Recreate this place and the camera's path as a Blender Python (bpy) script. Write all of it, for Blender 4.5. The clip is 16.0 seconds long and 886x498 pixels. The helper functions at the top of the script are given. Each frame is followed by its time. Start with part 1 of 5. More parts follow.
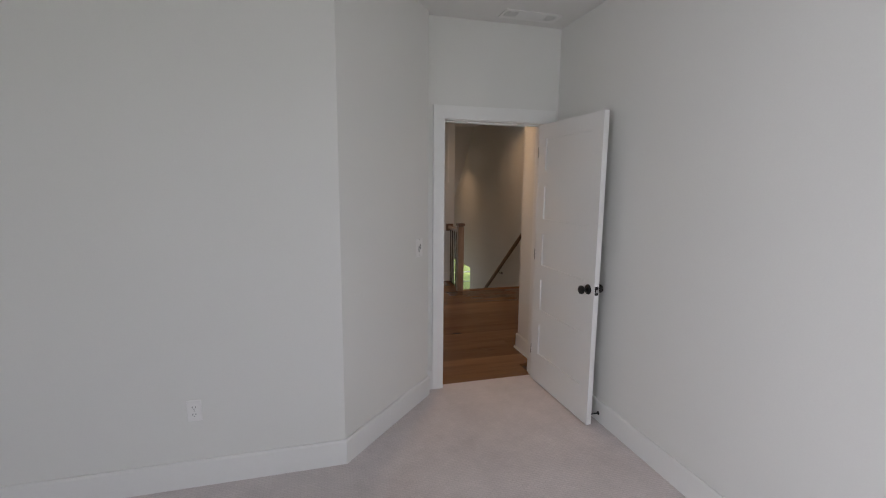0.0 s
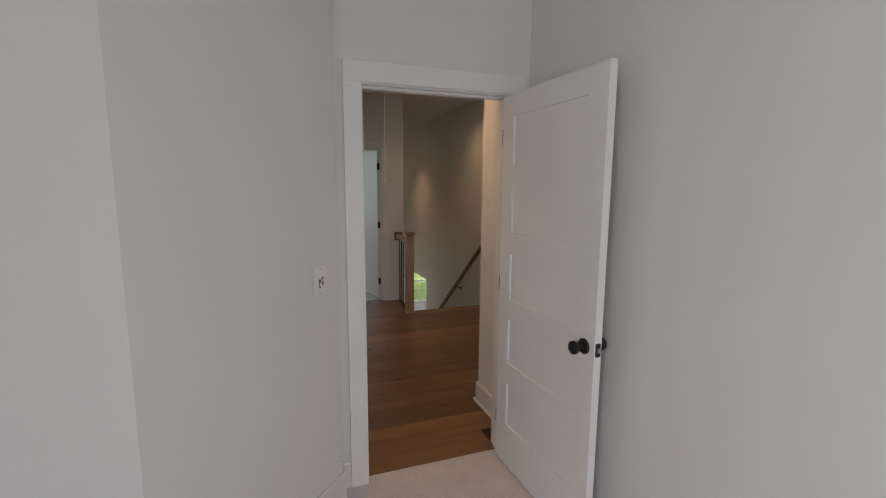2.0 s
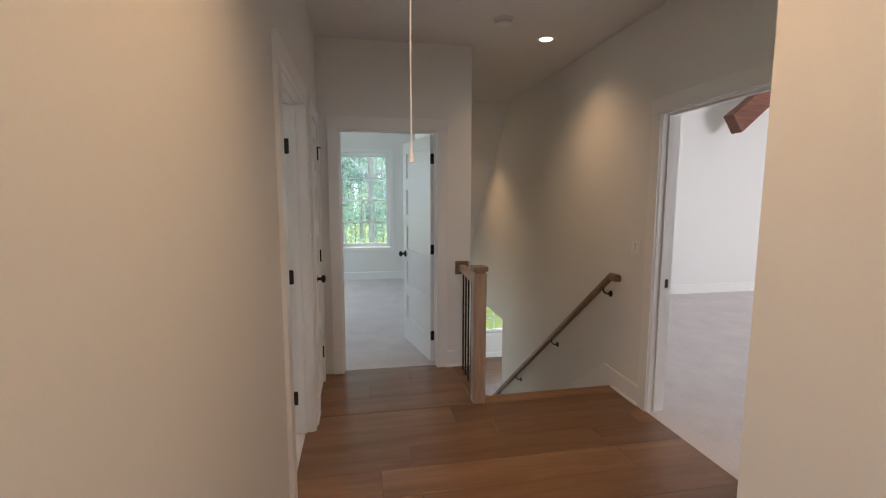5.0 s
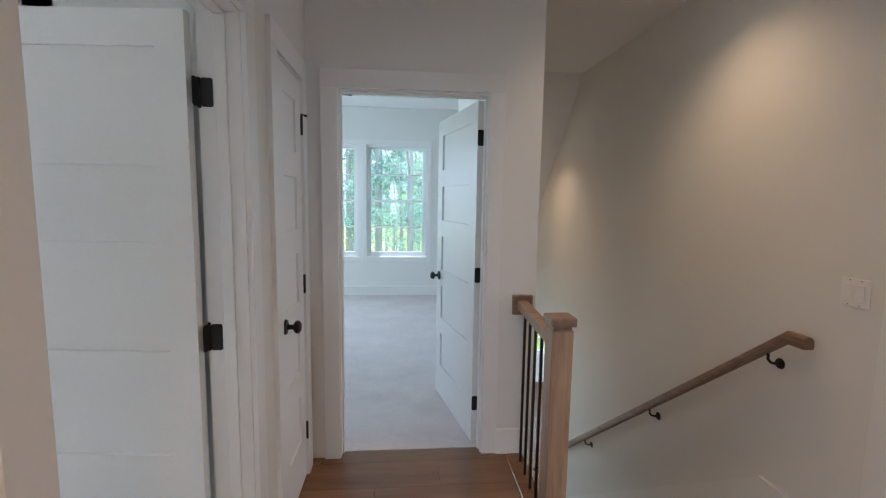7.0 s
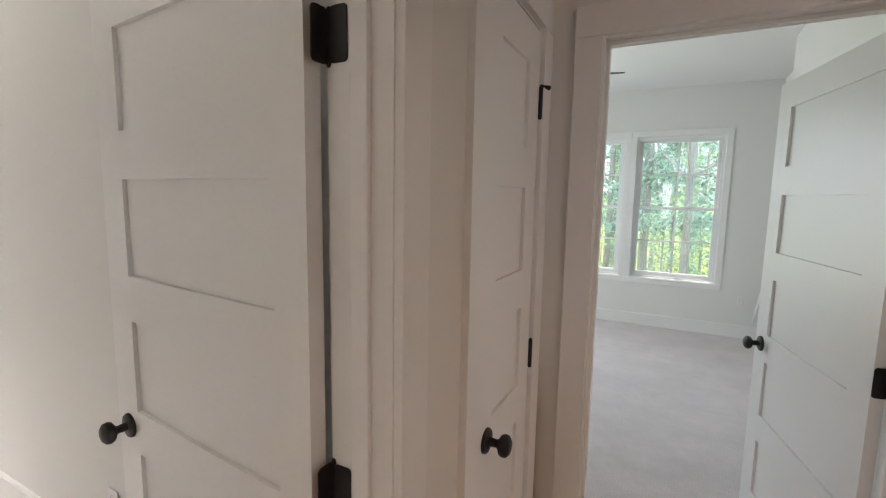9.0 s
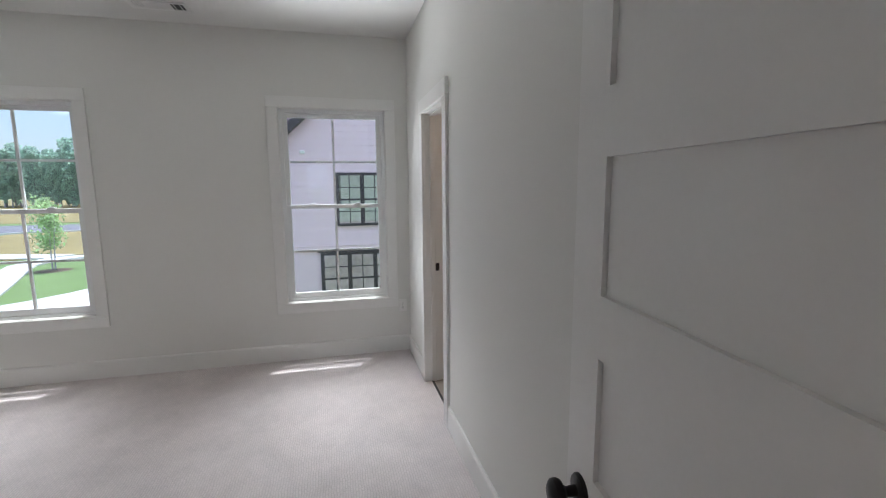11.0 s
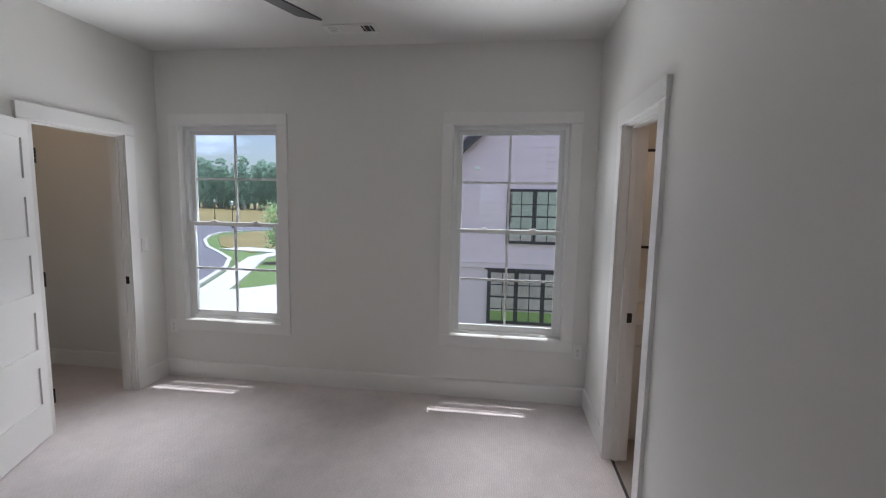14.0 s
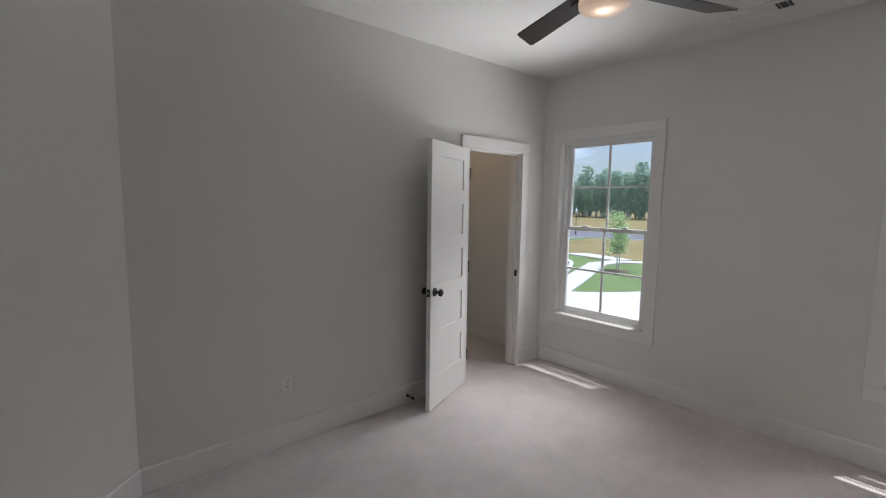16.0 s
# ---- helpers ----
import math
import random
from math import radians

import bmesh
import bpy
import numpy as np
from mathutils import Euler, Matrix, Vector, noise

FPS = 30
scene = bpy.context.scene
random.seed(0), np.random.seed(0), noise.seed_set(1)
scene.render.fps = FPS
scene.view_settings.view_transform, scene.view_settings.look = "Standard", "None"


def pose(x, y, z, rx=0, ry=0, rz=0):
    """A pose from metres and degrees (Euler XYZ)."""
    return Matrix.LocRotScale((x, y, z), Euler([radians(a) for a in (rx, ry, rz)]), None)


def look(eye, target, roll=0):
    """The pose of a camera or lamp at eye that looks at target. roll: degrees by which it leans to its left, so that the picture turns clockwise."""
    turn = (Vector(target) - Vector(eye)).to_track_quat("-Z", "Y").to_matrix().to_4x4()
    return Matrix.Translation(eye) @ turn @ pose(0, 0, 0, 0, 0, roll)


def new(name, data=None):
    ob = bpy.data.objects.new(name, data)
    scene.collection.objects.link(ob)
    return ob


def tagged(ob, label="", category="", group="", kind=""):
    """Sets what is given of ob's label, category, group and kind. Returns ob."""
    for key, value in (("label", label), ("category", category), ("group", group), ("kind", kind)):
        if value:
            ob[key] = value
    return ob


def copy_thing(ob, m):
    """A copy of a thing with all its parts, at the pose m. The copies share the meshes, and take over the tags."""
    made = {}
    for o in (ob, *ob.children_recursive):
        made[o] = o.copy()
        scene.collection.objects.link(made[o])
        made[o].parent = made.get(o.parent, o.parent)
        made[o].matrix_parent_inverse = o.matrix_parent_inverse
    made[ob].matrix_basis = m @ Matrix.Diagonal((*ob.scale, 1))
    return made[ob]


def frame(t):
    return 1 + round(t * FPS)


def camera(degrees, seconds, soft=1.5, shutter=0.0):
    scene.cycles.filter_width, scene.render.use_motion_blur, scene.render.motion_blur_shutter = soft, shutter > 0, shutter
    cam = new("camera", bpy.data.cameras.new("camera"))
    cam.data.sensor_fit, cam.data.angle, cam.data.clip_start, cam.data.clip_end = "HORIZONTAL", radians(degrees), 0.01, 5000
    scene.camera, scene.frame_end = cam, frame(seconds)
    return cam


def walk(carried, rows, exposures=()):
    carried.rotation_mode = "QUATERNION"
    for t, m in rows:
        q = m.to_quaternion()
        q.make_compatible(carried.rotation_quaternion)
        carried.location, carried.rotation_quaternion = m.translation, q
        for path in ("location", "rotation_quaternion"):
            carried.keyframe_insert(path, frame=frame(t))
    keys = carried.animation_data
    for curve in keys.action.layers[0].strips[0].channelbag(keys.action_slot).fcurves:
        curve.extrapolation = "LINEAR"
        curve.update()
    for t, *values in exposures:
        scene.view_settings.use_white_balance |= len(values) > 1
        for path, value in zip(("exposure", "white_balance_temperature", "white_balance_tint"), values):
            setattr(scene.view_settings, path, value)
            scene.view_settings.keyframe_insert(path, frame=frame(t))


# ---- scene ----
cam = camera(89.9, 16.0, soft=1.15)
PATH = [
    (0, (-0.321, 0.095, 1.588), (0.201, 2.003, 1.297), 0.5),
    (0.5, (-0.200, 0.271, 1.576), (0.405, 2.157, 1.297), 0.4),
    (1, (-0.080, 0.484, 1.577), (0.567, 2.356, 1.297), 0.4),
    (1.5, (0.025, 0.778, 1.564), (0.699, 2.641, 1.292), 0.5),
    (2, (0.177, 1.102, 1.566), (0.856, 2.962, 1.288), 0.4),
    (2.5, (0.334, 1.446, 1.569), (1.008, 3.309, 1.292), 0.4),
    (3, (0.462, 1.817, 1.546), (1.100, 3.692, 1.268), 0.4),
    (3.5, (0.572, 2.189, 1.531), (1.172, 4.079, 1.267), 0.8),
    (4, (0.698, 2.546, 1.537), (1.222, 4.461, 1.273), 1.1),
    (4.2, (0.720, 2.697, 1.525), (1.210, 4.621, 1.269), 0.7),
    (6.5, (0.963, 4.241, 1.487), (1.172, 6.218, 1.267), 1.0),
    (7, (0.997, 4.574, 1.478), (1.177, 6.553, 1.257), 0.9),
    (7.5, (1.019, 4.906, 1.501), (1.167, 6.888, 1.283), 1.1),
    (8, (0.974, 5.189, 1.513), (0.965, 7.176, 1.292), 1.2),
    (8.5, (0.919, 5.364, 1.541), (0.524, 7.310, 1.31), 1.2),
    (9, (0.881, 5.483, 1.545), (-0.028, 7.248, 1.306), 1.0),
    (9.5, (0.830, 5.544, 1.544), (-0.548, 6.969, 1.281), 1.1),
    (10, (0.726, 5.591, 1.51), (-0.974, 6.616, 1.265), 1.9),
    (10.2, (0.658, 5.601, 1.517), (-1.114, 6.489, 1.254), 1.2),
    (12.5, (-0.087, 5.698, 1.529), (-2.065, 5.881, 1.3), 1.2),
    (13, (-0.136, 5.675, 1.575), (-2.116, 5.821, 1.34), 1.3),
    (13.5, (-0.175, 5.677, 1.564), (-2.164, 5.662, 1.359), 1.1),
    (14, (-0.165, 5.628, 1.605), (-2.136, 5.367, 1.383), 1.1),
    (14.5, (-0.141, 5.573, 1.584), (-2.044, 4.994, 1.377), 1.1),
    (15, (-0.094, 5.506, 1.595), (-1.865, 4.602, 1.384), 1.2),
    (15.5, (-0.042, 5.479, 1.597), (-1.606, 4.251, 1.384), 0.9),
    (16, (0.012, 5.452, 1.59), (-1.282, 3.942, 1.379), 0.8),
]
EXPOSURES = [(0, -0.05, 6250, 11), (1.5, -0.02, 6400, 11), (2.5, 0.0, 6500, 10), (3.1, 0.27, 6400, 11), (3.5, 0.36, 6250, 10), (4.2, 0.55, 6250, 10), (6.5, 1.17, 5650, 6), (7, 1.17, 5450, 6), (8, 1.15, 5950, 10), (8.5, 1.18, 6500, 12), (9, 1.05, 6600, 12), (9.5, 0.62, 6200, 10), (10.2, 0.35, 5850, 10), (12.3, -0.2, 5850, 12), (13.5, -0.3, 5850, 13), (16, -0.32, 6050, 13)]
walk(cam, [(t, look(eye, target, roll)) for t, eye, target, roll in PATH], EXPOSURES)

# ---- world and light ----
SUN = Vector((-0.2, 0.112, 1.0)).normalized()
world = bpy.data.worlds.new("sky")
scene.world = world
world.use_nodes = True
wt = world.node_tree
wt.nodes.clear()
w_out = wt.nodes.new("ShaderNodeOutputWorld")
w_bg = wt.nodes.new("ShaderNodeBackground")
w_sky = wt.nodes.new("ShaderNodeTexSky")
w_sky.sky_type = "NISHITA"
w_sky.sun_disc = False
w_sky.sun_elevation = math.asin(SUN.z)
w_sky.sun_rotation = math.atan2(SUN.x, SUN.y)
w_sky.dust_density = 2.0
w_coord = wt.nodes.new("ShaderNodeTexCoord")
w_map = wt.nodes.new("ShaderNodeMapping")
w_map.inputs["Scale"].default_value = (1.0, 1.0, 3.2)
w_noise = wt.nodes.new("ShaderNodeTexNoise")
w_noise.inputs["Scale"].default_value = 3.4
w_noise.inputs["Detail"].default_value = 7.0
w_ramp = wt.nodes.new("ShaderNodeValToRGB")
w_ramp.color_ramp.elements[0].position = 0.42
w_ramp.color_ramp.elements[0].color = (0.15, 0.15, 0.15, 1)
w_ramp.color_ramp.elements[1].position = 0.66
w_mix = wt.nodes.new("ShaderNodeMixRGB")
w_mix.inputs[2].default_value = (11.0, 12.6, 15.8, 1)
wt.links.new(w_coord.outputs["Generated"], w_map.inputs["Vector"])
wt.links.new(w_map.outputs["Vector"], w_noise.inputs["Vector"])
wt.links.new(w_noise.outputs["Fac"], w_ramp.inputs["Fac"])
wt.links.new(w_ramp.outputs["Color"], w_mix.inputs["Fac"])
wt.links.new(w_sky.outputs["Color"], w_mix.inputs[1])
wt.links.new(w_mix.outputs["Color"], w_bg.inputs["Color"])
w_bg.inputs["Strength"].default_value = 0.15
wt.links.new(w_bg.outputs["Background"], w_out.inputs["Surface"])

sun = new("sun", bpy.data.lights.new("sun", "SUN"))
sun.data.energy = 5.0
sun.data.angle = radians(0.55)
sun.data.color = (1.0, 0.96, 0.9)
sun.matrix_world = look(tuple(SUN * 50), (0, 0, 0))


def area_light(name, eye, target, sx, sy, watts, color, spread=180):
    ob = new(name, bpy.data.lights.new(name, "AREA"))
    ob.data.shape = "RECTANGLE"
    ob.data.size, ob.data.size_y = sx, sy
    ob.data.energy, ob.data.color, ob.data.spread = watts, color, radians(spread)
    ob.matrix_world = look(eye, target)
    return ob


def spot_light(name, eye, target, watts, color, size=122, blend=1.0, radius=0.05):
    ob = new(name, bpy.data.lights.new(name, "SPOT"))
    ob.data.energy, ob.data.color = watts, color
    ob.data.spot_size, ob.data.spot_blend, ob.data.shadow_soft_size = radians(size), blend, radius
    ob.matrix_world = look(eye, target)
    return ob


DAY = (0.93, 0.97, 1.0)
WARM = (1.0, 0.61, 0.33)
# daylight from the window behind the walk, then four added fill lamps, windows unseen
area_light("window_light_bedroom_one", (-0.3, -3.04, 1.45), (0.6, 3.0, -2.0), 2.1, 1.6, 30, (0.96, 0.94, 1.0), 150)
area_light("fill_light_bedroom_one_side", (-2.22, -0.6, 1.45), (1.4, 0.2, 1.1), 1.5, 1.6, 24, (0.96, 0.94, 1.0), 92)
area_light("fill_light_bedroom_three", (-1.16, 9.9, 1.45), (1.5, 9.5, 0.9), 1.5, 1.6, 14.5, (0.84, 0.93, 1.0))
area_light("fill_light_bonus", (7.4, 2.80, 1.6), (8.6, 6.5, 1.0), 1.8, 1.5, 130, (1.0, 0.94, 0.98))
area_light("fill_light_stair_hall", (6.9, 11.8, -1.6), (3.0, 11.0, -2.2), 1.6, 1.5, 75, DAY)
# skylight in the two windows of the second bedroom: down from the sky, up from the sunlit ground, and aslant along the walls
SKYLIGHT = (1.0, 0.97, 0.92)
for wy in (3.343, 5.672):
    area_light("window_light_bedroom_two", (-3.62, wy, 1.40), (-2.62, wy, 0.40), 0.80, 0.5, 5.9, SKYLIGHT, 80)
    area_light("window_bounce_bedroom_two", (-3.62, wy, 1.30), (-2.62, wy, 2.30), 0.80, 0.5, 5.5, SKYLIGHT, 70)
area_light("window_light_bedroom_two_south", (-3.64, 3.343, 1.35), (-2.874, 2.70, 1.35), 0.75, 1.5, 3.0, SKYLIGHT, 112)
area_light("window_light_bedroom_two_north", (-3.64, 5.672, 1.35), (-2.997, 6.438, 1.35), 0.60, 1.5, 1.2, SKYLIGHT, 82)
# recessed lamps of the hall and the stair
spot_light("recessed_bulb_hall", (1.658, 5.587, 2.725), (1.658, 5.587, 0), 13, WARM)
spot_light("recessed_bulb_stair", (2.285, 6.73, 2.725), (2.285, 6.73, 0), 18, WARM)
# the entry lamp is added, out of sight, to brighten the hall's west wall
spot_light("added_bulb_entry", (1.0, 3.98, 2.725), (1.0, 3.98, 0), 36, WARM)
spot_light("recessed_bulb_slope", (2.2, 9.40, 2.25), (2.2, 9.40, 0), 16, WARM)
fan_bulb = new("fan_bulb", bpy.data.lights.new("fan_bulb", "POINT"))
fan_bulb.data.energy, fan_bulb.data.color, fan_bulb.data.shadow_soft_size = 0.25, (1.0, 0.74, 0.52), 0.02
fan_bulb.location = (-1.79, 4.38, 2.438)
# unseen bulbs added to warm the bathroom and closet; no fitting holds them
unseen_bath_bulb = new("unseen_bath_bulb", bpy.data.lights.new("unseen_bath_bulb", "POINT"))
unseen_bath_bulb.data.energy, unseen_bath_bulb.data.color, unseen_bath_bulb.data.shadow_soft_size = 7, (1.0, 0.64, 0.40), 0.08
unseen_bath_bulb.location = (-2.3, 7.5, 2.25)
unseen_closet_bulb = new("unseen_closet_bulb", bpy.data.lights.new("unseen_closet_bulb", "POINT"))
unseen_closet_bulb.data.energy, unseen_closet_bulb.data.color, unseen_closet_bulb.data.shadow_soft_size = 2.2, (1.0, 0.68, 0.42), 0.08
unseen_closet_bulb.location = (-3.0, 1.95, 2.3)

# ---- materials ----


def node_mat(name):
    m = bpy.data.materials.new(name)
    m.use_nodes = True
    return m, m.node_tree, m.node_tree.nodes["Principled BSDF"]


def surface(name, color, rough=0.6, spread=0.06, coarse=1.5, fine=60.0, bump=0.05, metal=0.0, stretch=(1, 1, 1), depth=0.002, pick=0.0):
    """Two scales of noise over a base colour, with a fine bump; pick: how far single pieces differ."""
    m, t, b = node_mat(name)
    co = t.nodes.new("ShaderNodeTexCoord")
    mp = t.nodes.new("ShaderNodeMapping")
    mp.inputs["Scale"].default_value = stretch
    t.links.new(co.outputs["Object"], mp.inputs["Vector"])
    n1 = t.nodes.new("ShaderNodeTexNoise")
    n1.inputs["Scale"].default_value = coarse
    n1.inputs["Detail"].default_value = 4
    n2 = t.nodes.new("ShaderNodeTexNoise")
    n2.inputs["Scale"].default_value = fine
    n2.inputs["Detail"].default_value = 3
    for n in (n1, n2):
        t.links.new(mp.outputs["Vector"], n.inputs["Vector"])
    add = t.nodes.new("ShaderNodeMath")
    add.operation = "ADD"
    t.links.new(n1.outputs["Fac"], add.inputs[0])
    t.links.new(n2.outputs["Fac"], add.inputs[1])
    rng = t.nodes.new("ShaderNodeMapRange")
    rng.inputs["From Min"].default_value, rng.inputs["From Max"].default_value = 0.6, 1.4
    rng.inputs["To Min"].default_value, rng.inputs["To Max"].default_value = 1 - spread, 1 + spread
    t.links.new(add.outputs[0], rng.inputs["Value"])
    value = rng.outputs["Result"]
    if pick:
        info = t.nodes.new("ShaderNodeObjectInfo")
        pr = t.nodes.new("ShaderNodeMapRange")
        pr.inputs["To Min"].default_value, pr.inputs["To Max"].default_value = 1 - pick, 1 + pick
        t.links.new(info.outputs["Random"], pr.inputs["Value"])
        mul = t.nodes.new("ShaderNodeMath")
        mul.operation = "MULTIPLY"
        t.links.new(value, mul.inputs[0])
        t.links.new(pr.outputs["Result"], mul.inputs[1])
        value = mul.outputs[0]
    sc = t.nodes.new("ShaderNodeVectorMath")
    sc.operation = "SCALE"
    sc.inputs[0].default_value = color
    t.links.new(value, sc.inputs["Scale"])
    t.links.new(sc.outputs["Vector"], b.inputs["Base Color"])
    b.inputs["Roughness"].default_value = rough
    b.inputs["Metallic"].default_value = metal
    if bump:
        bp = t.nodes.new("ShaderNodeBump")
        bp.inputs["Strength"].default_value = bump
        bp.inputs["Distance"].default_value = depth
        t.links.new(n2.outputs["Fac"], bp.inputs["Height"])
        t.links.new(bp.outputs["Normal"], b.inputs["Normal"])
    return m


def carpet_material():
    """Cut-and-loop carpet: short dashes in rows over a soft pile."""
    m, t, b = node_mat("loop_carpet")
    co = t.nodes.new("ShaderNodeTexCoord")
    br = t.nodes.new("ShaderNodeTexBrick")
    br.inputs["Scale"].default_value = 1.0
    br.inputs["Brick Width"].default_value = 0.034
    br.inputs["Row Height"].default_value = 0.0135
    br.inputs["Mortar Size"].default_value = 0.0032
    br.inputs["Mortar Smooth"].default_value = 0.7
    br.inputs["Color1"].default_value = (1, 1, 1, 1)
    br.inputs["Color2"].default_value = (0.72, 0.72, 0.72, 1)
    br.inputs["Mortar"].default_value = (0.25, 0.25, 0.25, 1)
    wob = t.nodes.new("ShaderNodeTexNoise")
    wob.inputs["Scale"].default_value = 14
    wadd = t.nodes.new("ShaderNodeVectorMath")
    wadd.operation = "MULTIPLY_ADD"
    wadd.inputs[1].default_value = (0.02, 0.02, 0)
    t.links.new(co.outputs["Object"], wob.inputs["Vector"])
    t.links.new(wob.outputs["Color"], wadd.inputs[0])
    t.links.new(co.outputs["Object"], wadd.inputs[2])
    t.links.new(wadd.outputs["Vector"], br.inputs["Vector"])
    pile = t.nodes.new("ShaderNodeTexNoise")
    pile.inputs["Scale"].default_value = 260
    pile.inputs["Detail"].default_value = 3
    big = t.nodes.new("ShaderNodeTexNoise")
    big.inputs["Scale"].default_value = 2.6
    big.inputs["Detail"].default_value = 9
    big.inputs["Roughness"].default_value = 0.74
    for n in (pile, big):
        t.links.new(co.outputs["Object"], n.inputs["Vector"])
    mul = t.nodes.new("ShaderNodeMath")
    mul.operation = "MULTIPLY"
    t.links.new(br.outputs["Color"], mul.inputs[0])
    t.links.new(pile.outputs["Fac"], mul.inputs[1])
    r1 = t.nodes.new("ShaderNodeMapRange")
    r1.inputs["From Min"].default_value, r1.inputs["From Max"].default_value = 0.1, 0.6
    r1.inputs["To Min"].default_value, r1.inputs["To Max"].default_value = 0.88, 1.05
    t.links.new(mul.outputs[0], r1.inputs["Value"])
    r2 = t.nodes.new("ShaderNodeMapRange")
    r2.inputs["From Min"].default_value, r2.inputs["From Max"].default_value = 0.3, 0.7
    r2.inputs["To Min"].default_value, r2.inputs["To Max"].default_value = 0.86, 1.11
    t.links.new(big.outputs["Fac"], r2.inputs["Value"])
    m2 = t.nodes.new("ShaderNodeMath")
    m2.operation = "MULTIPLY"
    t.links.new(r1.outputs["Result"], m2.inputs[0])
    t.links.new(r2.outputs["Result"], m2.inputs[1])
    sc = t.nodes.new("ShaderNodeVectorMath")
    sc.operation = "SCALE"
    sc.inputs[0].default_value = (0.72, 0.660, 0.650)
    t.links.new(m2.outputs[0], sc.inputs["Scale"])
    t.links.new(sc.outputs["Vector"], b.inputs["Base Color"])
    b.inputs["Roughness"].default_value = 0.95
    b.inputs["Sheen Weight"].default_value = 0.15
    bp = t.nodes.new("ShaderNodeBump")
    bp.inputs["Strength"].default_value = 0.6
    bp.inputs["Distance"].default_value = 0.004
    t.links.new(mul.outputs[0], bp.inputs["Height"])
    t.links.new(bp.outputs["Normal"], b.inputs["Normal"])
    return m


def wood_material(name, dark, light, rough, along, pick, grain=26.0, bump=0.12):
    """Wood with grain stretched along one axis and a tone for each piece."""
    m, t, b = node_mat(name)
    co = t.nodes.new("ShaderNodeTexCoord")
    info = t.nodes.new("ShaderNodeObjectInfo")
    off = t.nodes.new("ShaderNodeVectorMath")
    off.operation = "MULTIPLY_ADD"
    off.inputs[1].default_value = (17.0, 23.0, 5.0)
    t.links.new(info.outputs["Random"], off.inputs[0])
    t.links.new(co.outputs["Object"], off.inputs[2])
    mp = t.nodes.new("ShaderNodeMapping")
    mp.inputs["Scale"].default_value = {"x": (0.09, 1, 1), "y": (1, 0.09, 1), "z": (1, 1, 0.09)}[along]
    t.links.new(off.outputs["Vector"], mp.inputs["Vector"])
    n1 = t.nodes.new("ShaderNodeTexNoise")
    n1.inputs["Scale"].default_value = grain
    n1.inputs["Detail"].default_value = 6
    n1.inputs["Distortion"].default_value = 0.7
    n2 = t.nodes.new("ShaderNodeTexNoise")
    n2.inputs["Scale"].default_value = grain * 7
    n2.inputs["Detail"].default_value = 2
    knots = t.nodes.new("ShaderNodeTexVoronoi")
    knots.inputs["Scale"].default_value = 2.3
    kmap = t.nodes.new("ShaderNodeMapping")
    kmap.inputs["Scale"].default_value = {"x": (0.45, 1, 1), "y": (1, 0.45, 1), "z": (1, 1, 0.45)}[along]
    t.links.new(off.outputs["Vector"], kmap.inputs["Vector"])
    t.links.new(kmap.outputs["Vector"], knots.inputs["Vector"])
    for n in (n1, n2):
        t.links.new(mp.outputs["Vector"], n.inputs["Vector"])
    mixn = t.nodes.new("ShaderNodeMath")
    mixn.operation = "MULTIPLY_ADD"
    mixn.inputs[1].default_value = 0.35
    t.links.new(n2.outputs["Fac"], mixn.inputs[0])
    t.links.new(n1.outputs["Fac"], mixn.inputs[2])
    ramp = t.nodes.new("ShaderNodeValToRGB")
    ramp.color_ramp.elements[0].position, ramp.color_ramp.elements[0].color = 0.38, (*dark, 1)
    ramp.color_ramp.elements[1].position, ramp.color_ramp.elements[1].color = 0.95, (*light, 1)
    t.links.new(mixn.outputs[0], ramp.inputs["Fac"])
    pr = t.nodes.new("ShaderNodeMapRange")
    pr.inputs["To Min"].default_value, pr.inputs["To Max"].default_value = 1 - pick, 1 + pick
    t.links.new(info.outputs["Random"], pr.inputs["Value"])
    kr = t.nodes.new("ShaderNodeMapRange")
    kr.inputs["From Min"].default_value, kr.inputs["From Max"].default_value = 0.02, 0.075
    kr.inputs["To Min"].default_value, kr.inputs["To Max"].default_value = 0.25, 1.0
    t.links.new(knots.outputs["Distance"], kr.inputs["Value"])
    mul = t.nodes.new("ShaderNodeMath")
    mul.operation = "MULTIPLY"
    t.links.new(pr.outputs["Result"], mul.inputs[0])
    t.links.new(kr.outputs["Result"], mul.inputs[1])
    sc = t.nodes.new("ShaderNodeVectorMath")
    sc.operation = "SCALE"
    t.links.new(ramp.outputs["Color"], sc.inputs[0])
    t.links.new(mul.outputs[0], sc.inputs["Scale"])
    t.links.new(sc.outputs["Vector"], b.inputs["Base Color"])
    b.inputs["Roughness"].default_value = rough
    bp = t.nodes.new("ShaderNodeBump")
    bp.inputs["Strength"].default_value = bump
    bp.inputs["Distance"].default_value = 0.001
    t.links.new(mixn.outputs[0], bp.inputs["Height"])
    t.links.new(bp.outputs["Normal"], b.inputs["Normal"])
    return m


